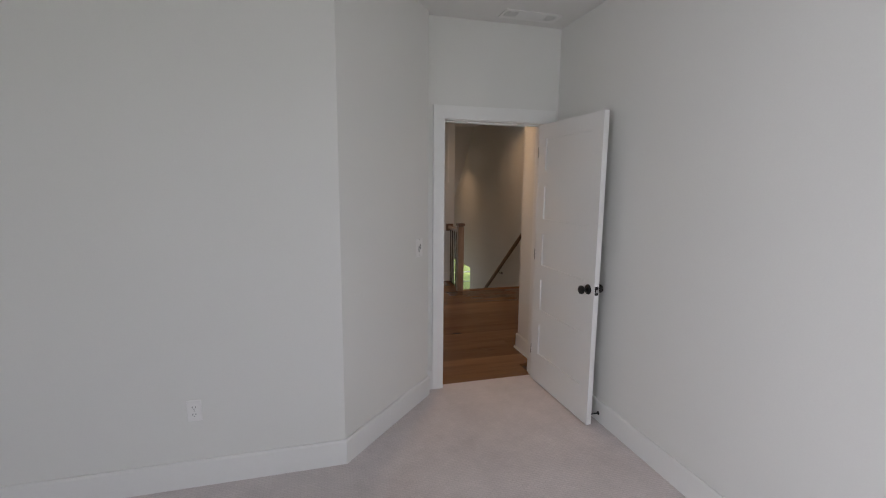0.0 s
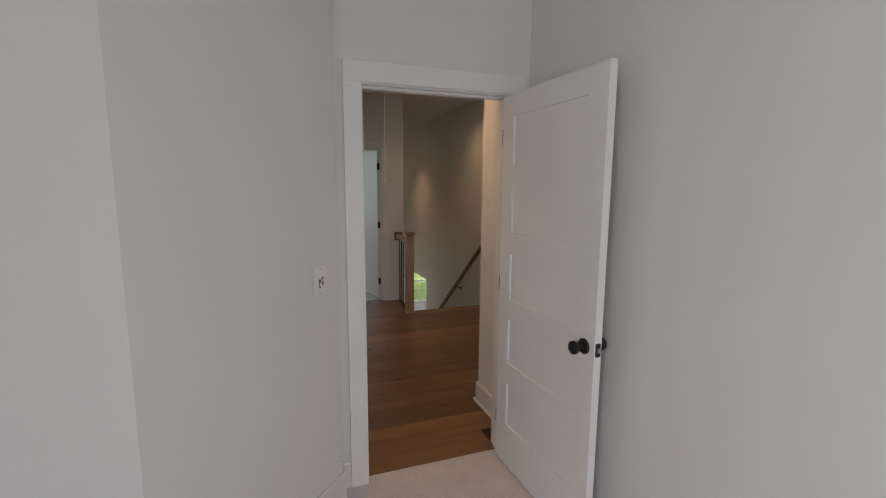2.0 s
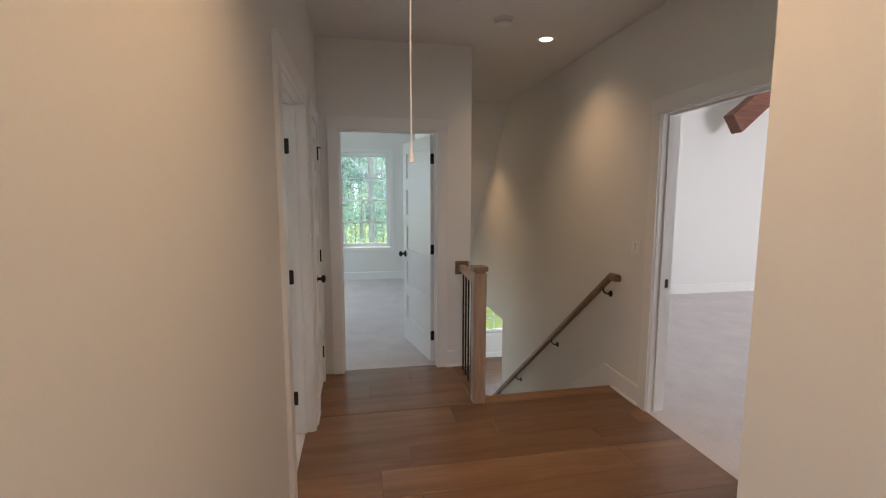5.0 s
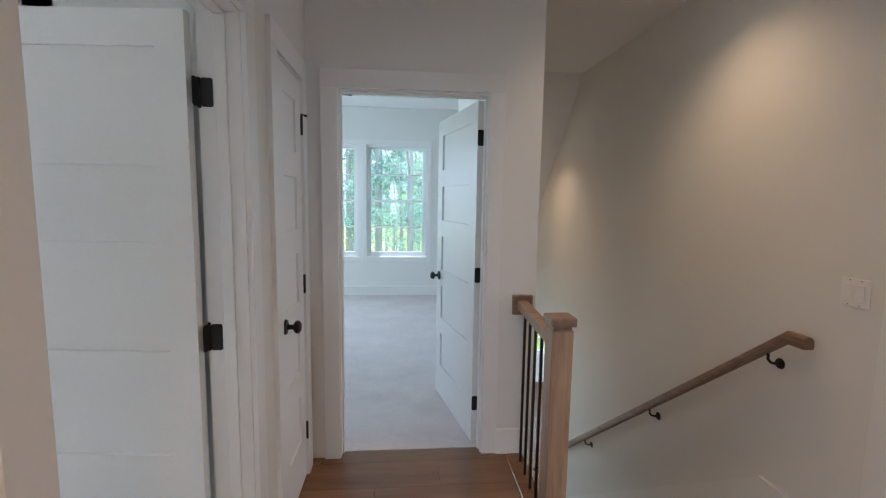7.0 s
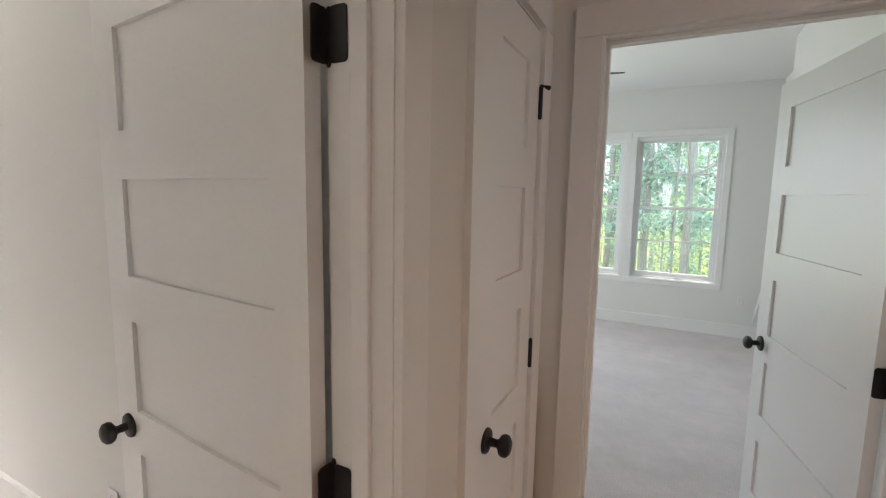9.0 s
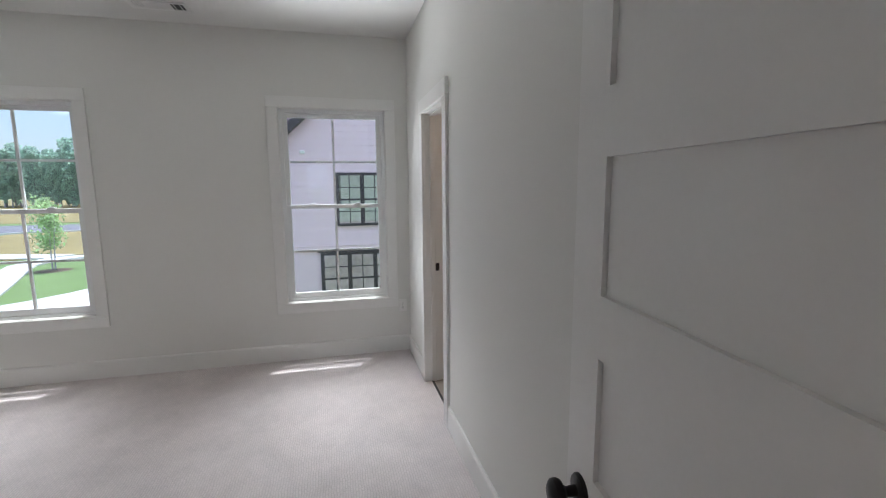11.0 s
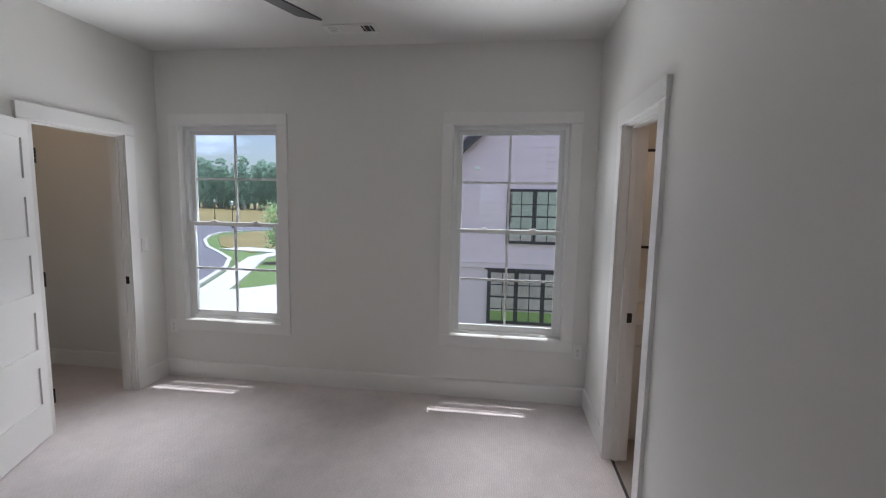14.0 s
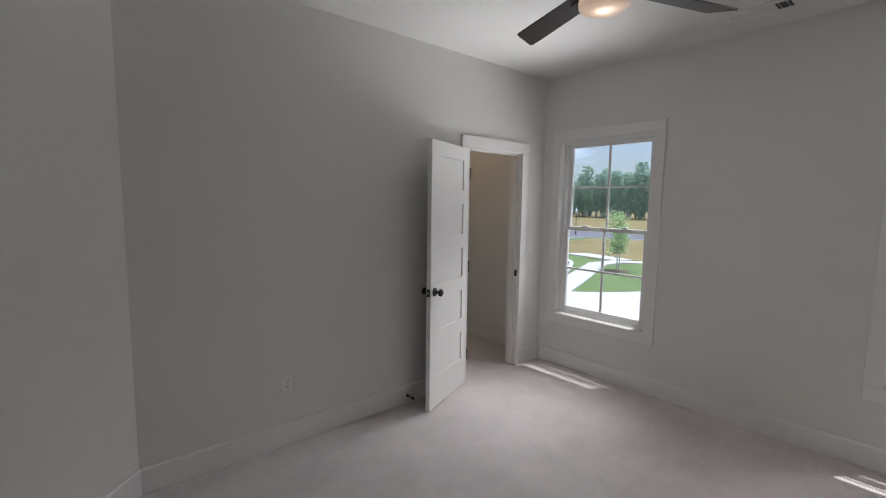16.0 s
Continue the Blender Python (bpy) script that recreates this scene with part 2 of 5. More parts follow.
def glass_material():
    m = bpy.data.materials.new("window_glass")
    m.use_nodes = True
    t = m.node_tree
    t.nodes.clear()
    out = t.nodes.new("ShaderNodeOutputMaterial")
    mix = t.nodes.new("ShaderNodeMixShader")
    fr = t.nodes.new("ShaderNodeFresnel")
    fr.inputs["IOR"].default_value = 1.45
    clear = t.nodes.new("ShaderNodeBsdfTransparent")
    clear.inputs["Color"].default_value = (0.95, 0.97, 0.97, 1)
    gloss = t.nodes.new("ShaderNodeBsdfGlossy")
    gloss.inputs["Roughness"].default_value = 0.01
    t.links.new(fr.outputs["Fac"], mix.inputs["Fac"])
    t.links.new(clear.outputs[0], mix.inputs[1])
    t.links.new(gloss.outputs[0], mix.inputs[2])
    t.links.new(mix.outputs[0], out.inputs["Surface"])
    return m


def frosted_glass():
    """Opal glass that lets the bulb behind it glow through."""
    m, t, b = node_mat("frosted_glass")
    b.inputs["Base Color"].default_value = (0.85, 0.82, 0.78, 1)
    b.inputs["Roughness"].default_value = 0.3
    tr = t.nodes.new("ShaderNodeBsdfTranslucent")
    tr.inputs["Color"].default_value = (0.9, 0.86, 0.8, 1)
    mx = t.nodes.new("ShaderNodeMixShader")
    mx.inputs["Fac"].default_value = 0.6
    t.links.new(b.outputs[0], mx.inputs[1])
    t.links.new(tr.outputs[0], mx.inputs[2])
    t.links.new(mx.outputs[0], t.nodes["Material Output"].inputs["Surface"])
    return m


def glow(name, color, strength):
    m, t, b = node_mat(name)
    b.inputs["Base Color"].default_value = (0.8, 0.78, 0.74, 1)
    b.inputs["Emission Color"].default_value = (*color, 1)
    b.inputs["Emission Strength"].default_value = strength
    return m


PAINT = surface("wall_paint", (0.775, 0.77, 0.735), 0.62, 0.018, 0.8, 190, 0.10, depth=0.0008)
CEIL = surface("ceiling_paint", (0.79, 0.785, 0.76), 0.75, 0.015, 0.7, 150, 0.12, depth=0.001)
TRIM = surface("trim_paint", (0.82, 0.815, 0.79), 0.34, 0.015, 1.1, 75, 0.03, depth=0.0006)
VINYL = surface("white_vinyl", (0.84, 0.85, 0.84), 0.3, 0.015, 2, 60, 0.02)
PLASTIC = surface("white_plastic", (0.85, 0.84, 0.82), 0.28, 0.01, 5, 90, 0.0)
SLOT = surface("dark_slot", (0.03, 0.03, 0.03), 0.5, 0.05, 5, 90, 0.0)
BLACK = surface("oil_rubbed_bronze", (0.018, 0.016, 0.016), 0.42, 0.2, 9, 140, 0.04, metal=0.35)
STEEL = surface("pin_steel", (0.45, 0.44, 0.42), 0.35, 0.1, 9, 140, 0.0, metal=1.0)
IRON = surface("black_iron", (0.012, 0.012, 0.013), 0.38, 0.2, 8, 160, 0.05, metal=0.2)
CARPET = carpet_material()
OAK = wood_material("oak_floor_board", (0.142, 0.068, 0.031), (0.248, 0.131, 0.063), 0.26, "x", 0.20, grain=8.0, bump=0.04)
NEWEL_OAK = wood_material("newel_oak", (0.24, 0.145, 0.088), (0.44, 0.30, 0.195), 0.42, "z", 0.06)
JOINT = surface("floor_joint", (0.06, 0.03, 0.015), 0.8, 0.2, 5, 60, 0.0)
RAIL_OAK = wood_material("rail_oak", (0.14, 0.085, 0.055), (0.30, 0.19, 0.125), 0.4, "y", 0.08)
BEAM_WOOD = wood_material("stained_beam", (0.10, 0.035, 0.02), (0.26, 0.10, 0.06), 0.55, "x", 0.05, bump=0.4)
GLASS = glass_material()
FROST = frosted_glass()
GRASS = surface("mown_grass", (0.135, 0.205, 0.065), 0.95, 0.3, 0.35, 9, 0.6, depth=0.05)
DRYGRASS = surface("dry_grass", (0.24, 0.19, 0.075), 0.95, 0.4, 0.12, 4, 0.6, depth=0.05)
ASPHALT = surface("asphalt", (0.16, 0.155, 0.18), 0.9, 0.15, 0.2, 40, 0.3)
CONCRETE = surface("concrete", (0.60, 0.585, 0.56), 0.85, 0.08, 0.6, 30, 0.2)
SIDING = surface("pale_siding", (0.78, 0.625, 0.675), 0.6, 0.05, 1.2, 55, 0.08, stretch=(1, 0.4, 3), pick=0.03)
DARKTRIM = surface("dark_window_trim", (0.045, 0.04, 0.045), 0.5, 0.1, 3, 60, 0.05)
SHINGLE = surface("roof_shingle", (0.42, 0.31, 0.36), 0.9, 0.3, 6, 40, 0.5, depth=0.01, pick=0.1)
NEIGHBOR_GLASS = surface("reflective_pane", (0.40, 0.44, 0.40), 0.03, 0.25, 0.9, 7, 0.02, metal=1.0)
BARK = surface("pine_bark", (0.42, 0.40, 0.40), 0.95, 0.35, 2, 18, 0.9, stretch=(1, 1, 0.25), depth=0.03)
TILE = surface("bath_tile", (0.42, 0.38, 0.34), 0.4, 0.1, 3, 30, 0.1)
CABINET = surface("cabinet_paint", (0.74, 0.72, 0.68), 0.4, 0.02, 2, 60, 0.03)
MULCH = surface("mulch", (0.10, 0.07, 0.045), 0.95, 0.4, 3, 40, 0.8, depth=0.03)
BLADE = surface("dark_blade", (0.035, 0.028, 0.026), 0.4, 0.25, 3, 40, 0.08, stretch=(0.2, 1, 1))


def leaf_material(name, color):
    m, t, b = node_mat(name)
    geo = t.nodes.new("ShaderNodeNewGeometry")
    hs = t.nodes.new("ShaderNodeHueSaturation")
    hs.inputs["Color"].default_value = (*color, 1)
    r = t.nodes.new("ShaderNodeMapRange")
    r.inputs["To Min"].default_value, r.inputs["To Max"].default_value = 0.55, 1.7
    t.links.new(geo.outputs["Random Per Island"], r.inputs["Value"])
    t.links.new(r.outputs["Result"], hs.inputs["Value"])
    t.links.new(hs.outputs["Color"], b.inputs["Base Color"])
    b.inputs["Roughness"].default_value = 0.7
    tr = t.nodes.new("ShaderNodeBsdfTranslucent")
    t.links.new(hs.outputs["Color"], tr.inputs["Color"])
    mx = t.nodes.new("ShaderNodeMixShader")
    mx.inputs["Fac"].default_value = 0.55
    out = t.nodes["Material Output"]
    t.links.new(b.outputs[0], mx.inputs[1])
    t.links.new(tr.outputs[0], mx.inputs[2])
    t.links.new(mx.outputs[0], out.inputs["Surface"])
    return m


LEAF = leaf_material("leaf_green", (0.36, 0.47, 0.43))
# distant leaves are paled: aerial haze is put into their colour
LEAF_HAZED = leaf_material("hazed_leaf_green", (0.45, 0.58, 0.49))
LEAF_YOUNG = leaf_material("young_leaf_green", (0.42, 0.54, 0.28))

# ---- mesh helpers ----


def bm_box(bm, a, b):
    """An axis-aligned box from corner a to corner b."""
    x0, y0, z0 = (min(a[i], b[i]) for i in range(3))
    x1, y1, z1 = (max(a[i], b[i]) for i in range(3))
    v = [bm.verts.new(p) for p in ((x0, y0, z0), (x1, y0, z0), (x1, y1, z0), (x0, y1, z0), (x0, y0, z1), (x1, y0, z1), (x1, y1, z1), (x0, y1, z1))]
    for f in ((0, 3, 2, 1), (4, 5, 6, 7), (0, 1, 5, 4), (1, 2, 6, 5), (2, 3, 7, 6), (3, 0, 4, 7)):
        bm.faces.new([v[i] for i in f])
    return v


def bm_boxes(*pairs):
    bm = bmesh.new()
    for a, b in pairs:
        bm_box(bm, a, b)
    return bm


def bm_prism(bm, outline, z0, z1):
    """A prism over a plan outline given counter-clockwise."""
    lo = [bm.verts.new((x, y, z0)) for x, y in outline]
    hi = [bm.verts.new((x, y, z1)) for x, y in outline]
    n = len(outline)
    bm.faces.new(list(reversed(lo)))
    bm.faces.new(hi)
    for i in range(n):
        j = (i + 1) % n
        bm.faces.new((lo[i], lo[j], hi[j], hi[i]))


def bm_lathe(bm, profile, m=None, seg=20):
    """A turned body from (radius, height) pairs round the local z axis."""
    rings = []
    m = m or Matrix()
    for r, h in profile:
        if r < 1e-6:
            rings.append([bm.verts.new(m @ Vector((0, 0, h)))])
        else:
            rings.append([bm.verts.new(m @ Vector((r * math.cos(2 * math.pi * k / seg), r * math.sin(2 * math.pi * k / seg), h))) for k in range(seg)])
    for lo, hi in zip(rings, rings[1:]):
        for k in range(seg):
            j = (k + 1) % seg
            if len(lo) == 1 and len(hi) > 1:
                bm.faces.new((lo[0], hi[j], hi[k]))
            elif len(hi) == 1 and len(lo) > 1:
                bm.faces.new((lo[k], lo[j], hi[0]))
            elif len(lo) > 1:
                bm.faces.new((lo[k], lo[j], hi[j], hi[k]))
    return bm


def bm_tube(bm, points, radius, seg=10):
    """A round bar along a line of points, with a radius or one for each point."""
    pts = [Vector(p) for p in points]
    rad = radius if isinstance(radius, (list, tuple)) else [radius] * len(pts)
    rings = []
    for i, p in enumerate(pts):
        d = (pts[min(i + 1, len(pts) - 1)] - pts[max(i - 1, 0)]).normalized()
        side = d.cross(Vector((0, 0, 1)) if abs(d.z) < 0.9 else Vector((1, 0, 0))).normalized()
        up = side.cross(d)
        rings.append([bm.verts.new(p + rad[i] * (math.cos(2 * math.pi * k / seg) * side + math.sin(2 * math.pi * k / seg) * up)) for k in range(seg)])
    for lo, hi in zip(rings, rings[1:]):
        for k in range(seg):
            bm.faces.new((lo[k], lo[(k + 1) % seg], hi[(k + 1) % seg], hi[k]))
    bm.faces.new(list(reversed(rings[0])))
    bm.faces.new(rings[-1])
    return bm


def soften(bm, width, segments=1):
    bmesh.ops.remove_doubles(bm, verts=bm.verts, dist=1e-6)
    edges = [e for e in bm.edges if len(e.link_faces) == 2 and e.calc_face_angle(0) > 0.6]
    bmesh.ops.bevel(bm, geom=edges, offset=width, segments=segments, affect="EDGES", profile=0.6)
    return bm


def mesh_of(name, bm, material, smooth=False):
    bmesh.ops.recalc_face_normals(bm, faces=bm.faces)
    me = bpy.data.meshes.new(name)
    bm.to_mesh(me)
    bm.free()
    me.materials.append(material)
    if smooth:
        for p in me.polygons:
            p.use_smooth = True
        me.set_sharp_from_angle(angle=radians(40))
    return me


def part(name, bm, material, parent, label="", smooth=False):
    ob = new(name, mesh_of(name, bm, material, smooth))
    ob.parent = parent
    if label:
        ob["label"] = label
    return ob


def thing(name, m, label, category, group="", kind=""):
    ob = new(name)
    ob.empty_display_size = 0.1
    ob.matrix_world = m
    return tagged(ob, label, category, group, kind)


def setting(name, bm, material, label="", category="", smooth=False):
    return tagged(new(name, mesh_of(name, bm, material, smooth)), label, category, kind="structure")

# ---- the large structure ----
H1, H2, H3 = 2.745, 2.785, 2.82   # ceilings: first bedroom and hall, second bedroom, third bedroom
DOOR_H = 2.045
T = 0.115
GROUND = -3.4
FIRST = -3.06


def wall(name, axis, a0, a1, c0, c1, z0, z1, holes=(), material=None, label="off-white painted drywall wall"):
    """A straight wall along an axis, from a0 to a1, between faces c0 and c1, with (from, to, bottom, top) holes through it."""
    bm = bmesh.new()

    def put(p, q, zb, zt):
        if q - p > 1e-4 and zt - zb > 1e-4:
            bm_box(bm, (p, c0, zb) if axis == "x" else (c0, p, zb), (q, c1, zt) if axis == "x" else (c1, q, zt))
    at = a0
    for p, q, zb, zt in sorted(holes):
        put(at, p, z0, z1)
        put(p, q, z0, zb)
        put(p, q, zt, z1)
        at = q
    put(at, a1, z0, z1)
    return setting(name, bm, material or PAINT, label, "wall")


def hole(u, w, z0=0.0, z1=DOOR_H, lap=0.02):
    return (u - lap, u + w + lap, z0 if z0 <= 0 else z0 - lap, z1 + lap)


D1, D2, D3, D4, D5, D6, D7 = (0.558, 0.784), (5.224, 0.846), (0.655, 0.80), (-3.30, 0.68), (6.43, 0.43), (-2.91, 0.61), (5.11, 0.815)
WIN_Z = (0.52, 2.177)
WIN3_Z = (0.592, 2.274)

# first bedroom
DY = 3.282   # its door wall
wall("wall_bedroom_one_door", "x", 0.40, 1.60, DY, DY + T, 0, H1, [hole(*D1)])
wall("wall_bedroom_one_east", "y", -3.1, DY, 1.461, 1.60, 0, H1)
wall("wall_bedroom_one_west_end", "x", -2.4, -0.23, 2.498, 2.585, 0, H1)
wall("wall_bedroom_one_west", "y", -3.1, 2.498, -2.4, -2.285, 0, H1)
wall("wall_bedroom_one_south", "x", -2.4, 1.60, -3.25, -3.1, 0, H1, [(-1.35, 0.75, 0.65, 2.25)])
bm = bmesh.new()
bm_prism(bm, [(-0.23, 2.499), (0.415, 3.199), (0.415, 3.282), (0.40, 3.39), (0.36, 3.28), (-0.22, 2.70), (-0.23, 2.585)], 0, H2)
setting("wall_diagonal", bm, PAINT, "off-white painted diagonal drywall wall between the bedrooms", "wall")
# hall
wall("wall_hall_west", "y", 3.29, 7.015, 0.372, 0.487, 0, H2, [hole(*D2), hole(*D5)])
wall("wall_hall_end", "x", 0.36, 1.755, 7.015, 7.12, 0, H2, [hole(*D3)])
wall("wall_hall_stub", "y", 3.397, 3.925, 1.492, 1.60, 0, H1)
wall("wall_hall_south", "x", 1.60, 2.885, 3.81, 3.925, 0, H1)
wall("wall_stair_east", "y", 3.925, 12.2, 2.77, 2.885, -0.22, 3.1, [(D7[0] - 0.02, D7[0] + D7[1] + 0.02, -0.035, DOOR_H + 0.02)])
wall("wall_stair_east_lower", "y", 6.2, 9.13, 2.77, 2.885, FIRST, -0.22)
wall("wall_stair_west", "y", 7.12, 9.95, 1.64, 1.755, FIRST, 3.1)
wall("wall_stair_west_far", "y", 9.95, 12.2, 1.64, 1.755, FIRST, -0.23)
wall("wall_stair_west_lower", "y", 6.2, 7.12, 1.60, 1.68, FIRST, -0.03)
wall("wall_stair_south_lower", "x", 1.60, 2.885, 6.1, 6.2, FIRST, -0.22)
# linen closet behind the narrow door
wall("wall_linen_closet", "y", 6.315, 7.12, -0.32, -0.22, 0, H2)
# second bedroom
wall("wall_bedroom_two_west", "y", 2.585, 6.43, -3.805, -3.655, 0, H2, [(2.906 - 0.02, 3.781 + 0.02, WIN_Z[0] - 0.02, WIN_Z[1] + 0.02), (5.233 - 0.02, 6.111 + 0.02, WIN_Z[0] - 0.02, WIN_Z[1] + 0.02)])
wall("wall_bedroom_two_south", "x", -3.655, -0.22, 2.585, 2.70, 0, H2, [hole(*D4)])
wall("wall_bedroom_two_north", "x", -3.655, 0.36, 6.315, 6.43, 0, H2, [hole(*D6)])
# closet of the second bedroom
wall("wall_closet_west", "y", 1.2, 2.585, -3.805, -3.69, 0, H2)
wall("wall_closet_south", "x", -3.69, -2.4, 1.2, 1.315, 0, H2)
# bathroom
wall("wall_bath_west", "y", 6.43, 8.9, -3.805, -3.655, 0, H2)
wall("wall_bath_north", "x", -3.655, -1.35, 8.8, 8.9, 0, H2)
wall("wall_bath_east", "y", 6.43, 7.015, -1.35, -1.2, 0, H2)
# third bedroom
wall("wall_bedroom_three_north", "x", -1.35, 1.95, 11.38, 11.53, 0, H3, [(0.450 - 0.02, 1.355 + 0.02, WIN3_Z[0] - 0.02, WIN3_Z[1] + 0.02), (-0.587 - 0.02, 0.318 + 0.02, WIN3_Z[0] - 0.02, WIN3_Z[1] + 0.02)])
wall("wall_bedroom_three_east", "y", 9.95, 11.38, 1.83, 1.95, 0, H3)
wall("wall_bedroom_three_jog", "x", 1.757, 1.95, 9.85, 9.948, 0, H3)
wall("wall_bedroom_three_west", "y", 7.015, 11.38, -1.35, -1.2, 0, H3, [(9.1, 10.7, 0.65, 2.25)])
wall("wall_bedroom_three_south", "x", -1.2, 0.36, 7.015, 7.12, 0, H3)
# bonus room beyond the hall
wall("wall_bonus_north", "x", 2.885, 9.6, 9.3, 9.42, 0, 4.6)
wall("wall_bonus_south", "x", 2.885, 9.6, 2.6, 2.72, 0, 4.6)
wall("wall_bonus_east", "y", 2.6, 9.42, 9.45, 9.6, 0, 4.6, [(3.7, 5.5, 0.8, 2.4)])
wall("wall_bonus_west", "y", 2.6, 9.42, 2.885, 2.91, 3.1, 4.6)
wall("wall_bonus_west_low", "y", 2.6, 3.925, 2.77, 2.885, 0, 3.1)
# stair hall on the floor below
wall("wall_below_north", "x", 1.64, 7.1, 15.1, 15.25, FIRST, -0.22, [(4.10, 4.98, -2.33, -0.85)], label="cream painted wall on the floor below")
wall("wall_below_east", "y", 6.1, 15.25, 7.0, 7.15, FIRST, -0.22, [(11.0, 12.6, -2.3, -0.8)])
wall("wall_below_south", "x", 2.885, 7.0, 6.1, 6.2, FIRST, -0.22)
wall("wall_below_west", "y", 12.2, 15.1, 1.64, 1.755, FIRST, -0.22)

# ceilings, each one slab
bm = bmesh.new()
bm_prism(bm, [(-2.4, -3.25), (1.60, -3.25), (1.60, 3.34), (0.44, 3.34), (-0.24, 2.585), (-2.4, 2.585)], H1, H1 + 0.04)
setting("ceiling_bedroom_one", bm, CEIL, "flat white painted ceiling", "ceiling")
bm = bm_boxes(((0.36, 3.34, H1), (2.885, 6.93, H1 + 0.02)), ((0.36, 6.93, H1), (1.755, 7.12, H1 + 0.02)), ((1.755, 6.93, H1), (2.77, 9.0, H1 + 0.02)))
setting("ceiling_hall", bm, CEIL, "flat white painted hall ceiling", "ceiling")
bm = bmesh.new()
v = [bm.verts.new(p) for p in ((1.755, 9.0, H1), (2.77, 9.0, H1), (2.77, 11.76, -0.22), (1.755, 11.76, -0.22), (1.755, 9.06, H1 + 0.05), (2.77, 9.06, H1 + 0.05), (2.77, 11.82, -0.17), (1.755, 11.82, -0.17))]
for f in ((0, 1, 2, 3), (7, 6, 5, 4), (0, 4, 5, 1), (2, 6, 7, 3), (1, 5, 6, 2), (0, 3, 7, 4)):
    bm.faces.new([v[i] for i in f])
setting("ceiling_stair_slope", bm, CEIL, "sloping painted ceiling over the stair", "ceiling")
bm = bmesh.new()
bm_prism(bm, [(-3.805, 1.2), (-2.4, 1.2), (-2.4, 2.585), (-0.21, 2.585), (0.36, 3.3), (0.36, 7.015), (-1.35, 7.015), (-1.35, 8.9), (-3.805, 8.9)], H2, H2 + 0.1)
setting("ceiling_bedroom_two", bm, CEIL, "flat white painted ceiling", "ceiling")
setting("ceiling_bedroom_three", bm_boxes(((-1.35, 7.12, H3), (1.95, 11.53, H3 + 0.04))), CEIL, "flat white painted ceiling", "ceiling")
bm = bmesh.new()
for y0, z0, y1, z1 in ((2.6, 2.9, 6.0, 4.6), (6.0, 4.6, 9.42, 2.9)):
    v = [bm.verts.new(p) for p in ((2.885, y0, z0), (9.6, y0, z0), (9.6, y1, z1), (2.885, y1, z1), (2.885, y0, z0 + 0.1), (9.6, y0, z0 + 0.1), (9.6, y1, z1 + 0.1), (2.885, y1, z1 + 0.1))]
    for f in ((0, 1, 2, 3), (7, 6, 5, 4), (0, 4, 5, 1), (2, 6, 7, 3), (1, 5, 6, 2), (0, 3, 7, 4)):
        bm.faces.new([v[i] for i in f])
setting("ceiling_bonus", bm, CEIL, "vaulted white ceiling", "ceiling")
setting("ceiling_below", bm_boxes(((2.885, 9.13, -0.22), (7.15, 15.25, -0.12)), ((1.755, 11.82, -0.22), (2.885, 15.25, -0.12)), ((2.885, 6.1, -0.22), (7.15, 9.13, -0.12))), CEIL, "flat white ceiling of the floor below", "ceiling")
# unseen roof over the west side; its eave is set to trim the sunlight
bm = bmesh.new()
v = [bm.verts.new(p) for p in ((-3.955, -3.6, 2.92), (-3.955, 11.9, 2.92), (0.5, 11.9, 5.6), (0.5, -3.6, 5.6), (-3.955, -3.6, 3.08), (-3.955, 11.9, 3.08), (0.5, 11.9, 5.8), (0.5, -3.6, 5.8))]
for f in ((0, 1, 2, 3), (7, 6, 5, 4), (0, 4, 5, 1), (2, 6, 7, 3), (1, 5, 6, 2), (0, 3, 7, 4)):
    bm.faces.new([v[i] for i in f])
setting("roof", bm, SHINGLE, "shingled roof slope with a low eave", "roof")
setting("wall_exterior_west", bm_boxes(((-3.86, -3.3, GROUND), (-3.806, 11.6, -0.02))), SIDING, "lower storey outside wall", "wall")

# floors
CARPETS = (
    ("floor_bedroom_one", [(-2.285, -3.1), (1.461, -3.1), (1.461, 3.282), (1.342, 3.282), (1.342, 3.327), (0.552, 3.327), (0.552, 3.282), (0.415, 3.282), (0.415, 3.199), (-0.23, 2.498), (-2.285, 2.498)]),
    ("floor_bedroom_two", [(-3.655, 2.70), (-3.30, 2.70), (-3.30, 2.585), (-3.69, 2.585), (-3.69, 1.315), (-2.4, 1.315), (-2.4, 2.585), (-2.62, 2.585), (-2.62, 2.70), (-0.22, 2.70), (0.36, 3.28), (0.36, 5.224), (0.438, 5.224), (0.438, 6.07), (0.36, 6.07), (0.36, 6.315), (-2.30, 6.315), (-2.30, 6.36), (-2.91, 6.36), (-2.91, 6.315), (-3.655, 6.315)]),
    ("floor_bedroom_three", [(-1.2, 7.12), (0.655, 7.12), (0.655, 7.075), (1.455, 7.075), (1.455, 7.12), (1.64, 7.12), (1.64, 9.95), (1.83, 9.95), (1.83, 11.38), (-1.2, 11.38)]),
    ("floor_bonus", [(2.885, 2.72), (9.45, 2.72), (9.45, 9.3), (2.885, 9.3), (2.885, 5.925), (2.768, 5.925), (2.768, 5.11), (2.885, 5.11)]),
)
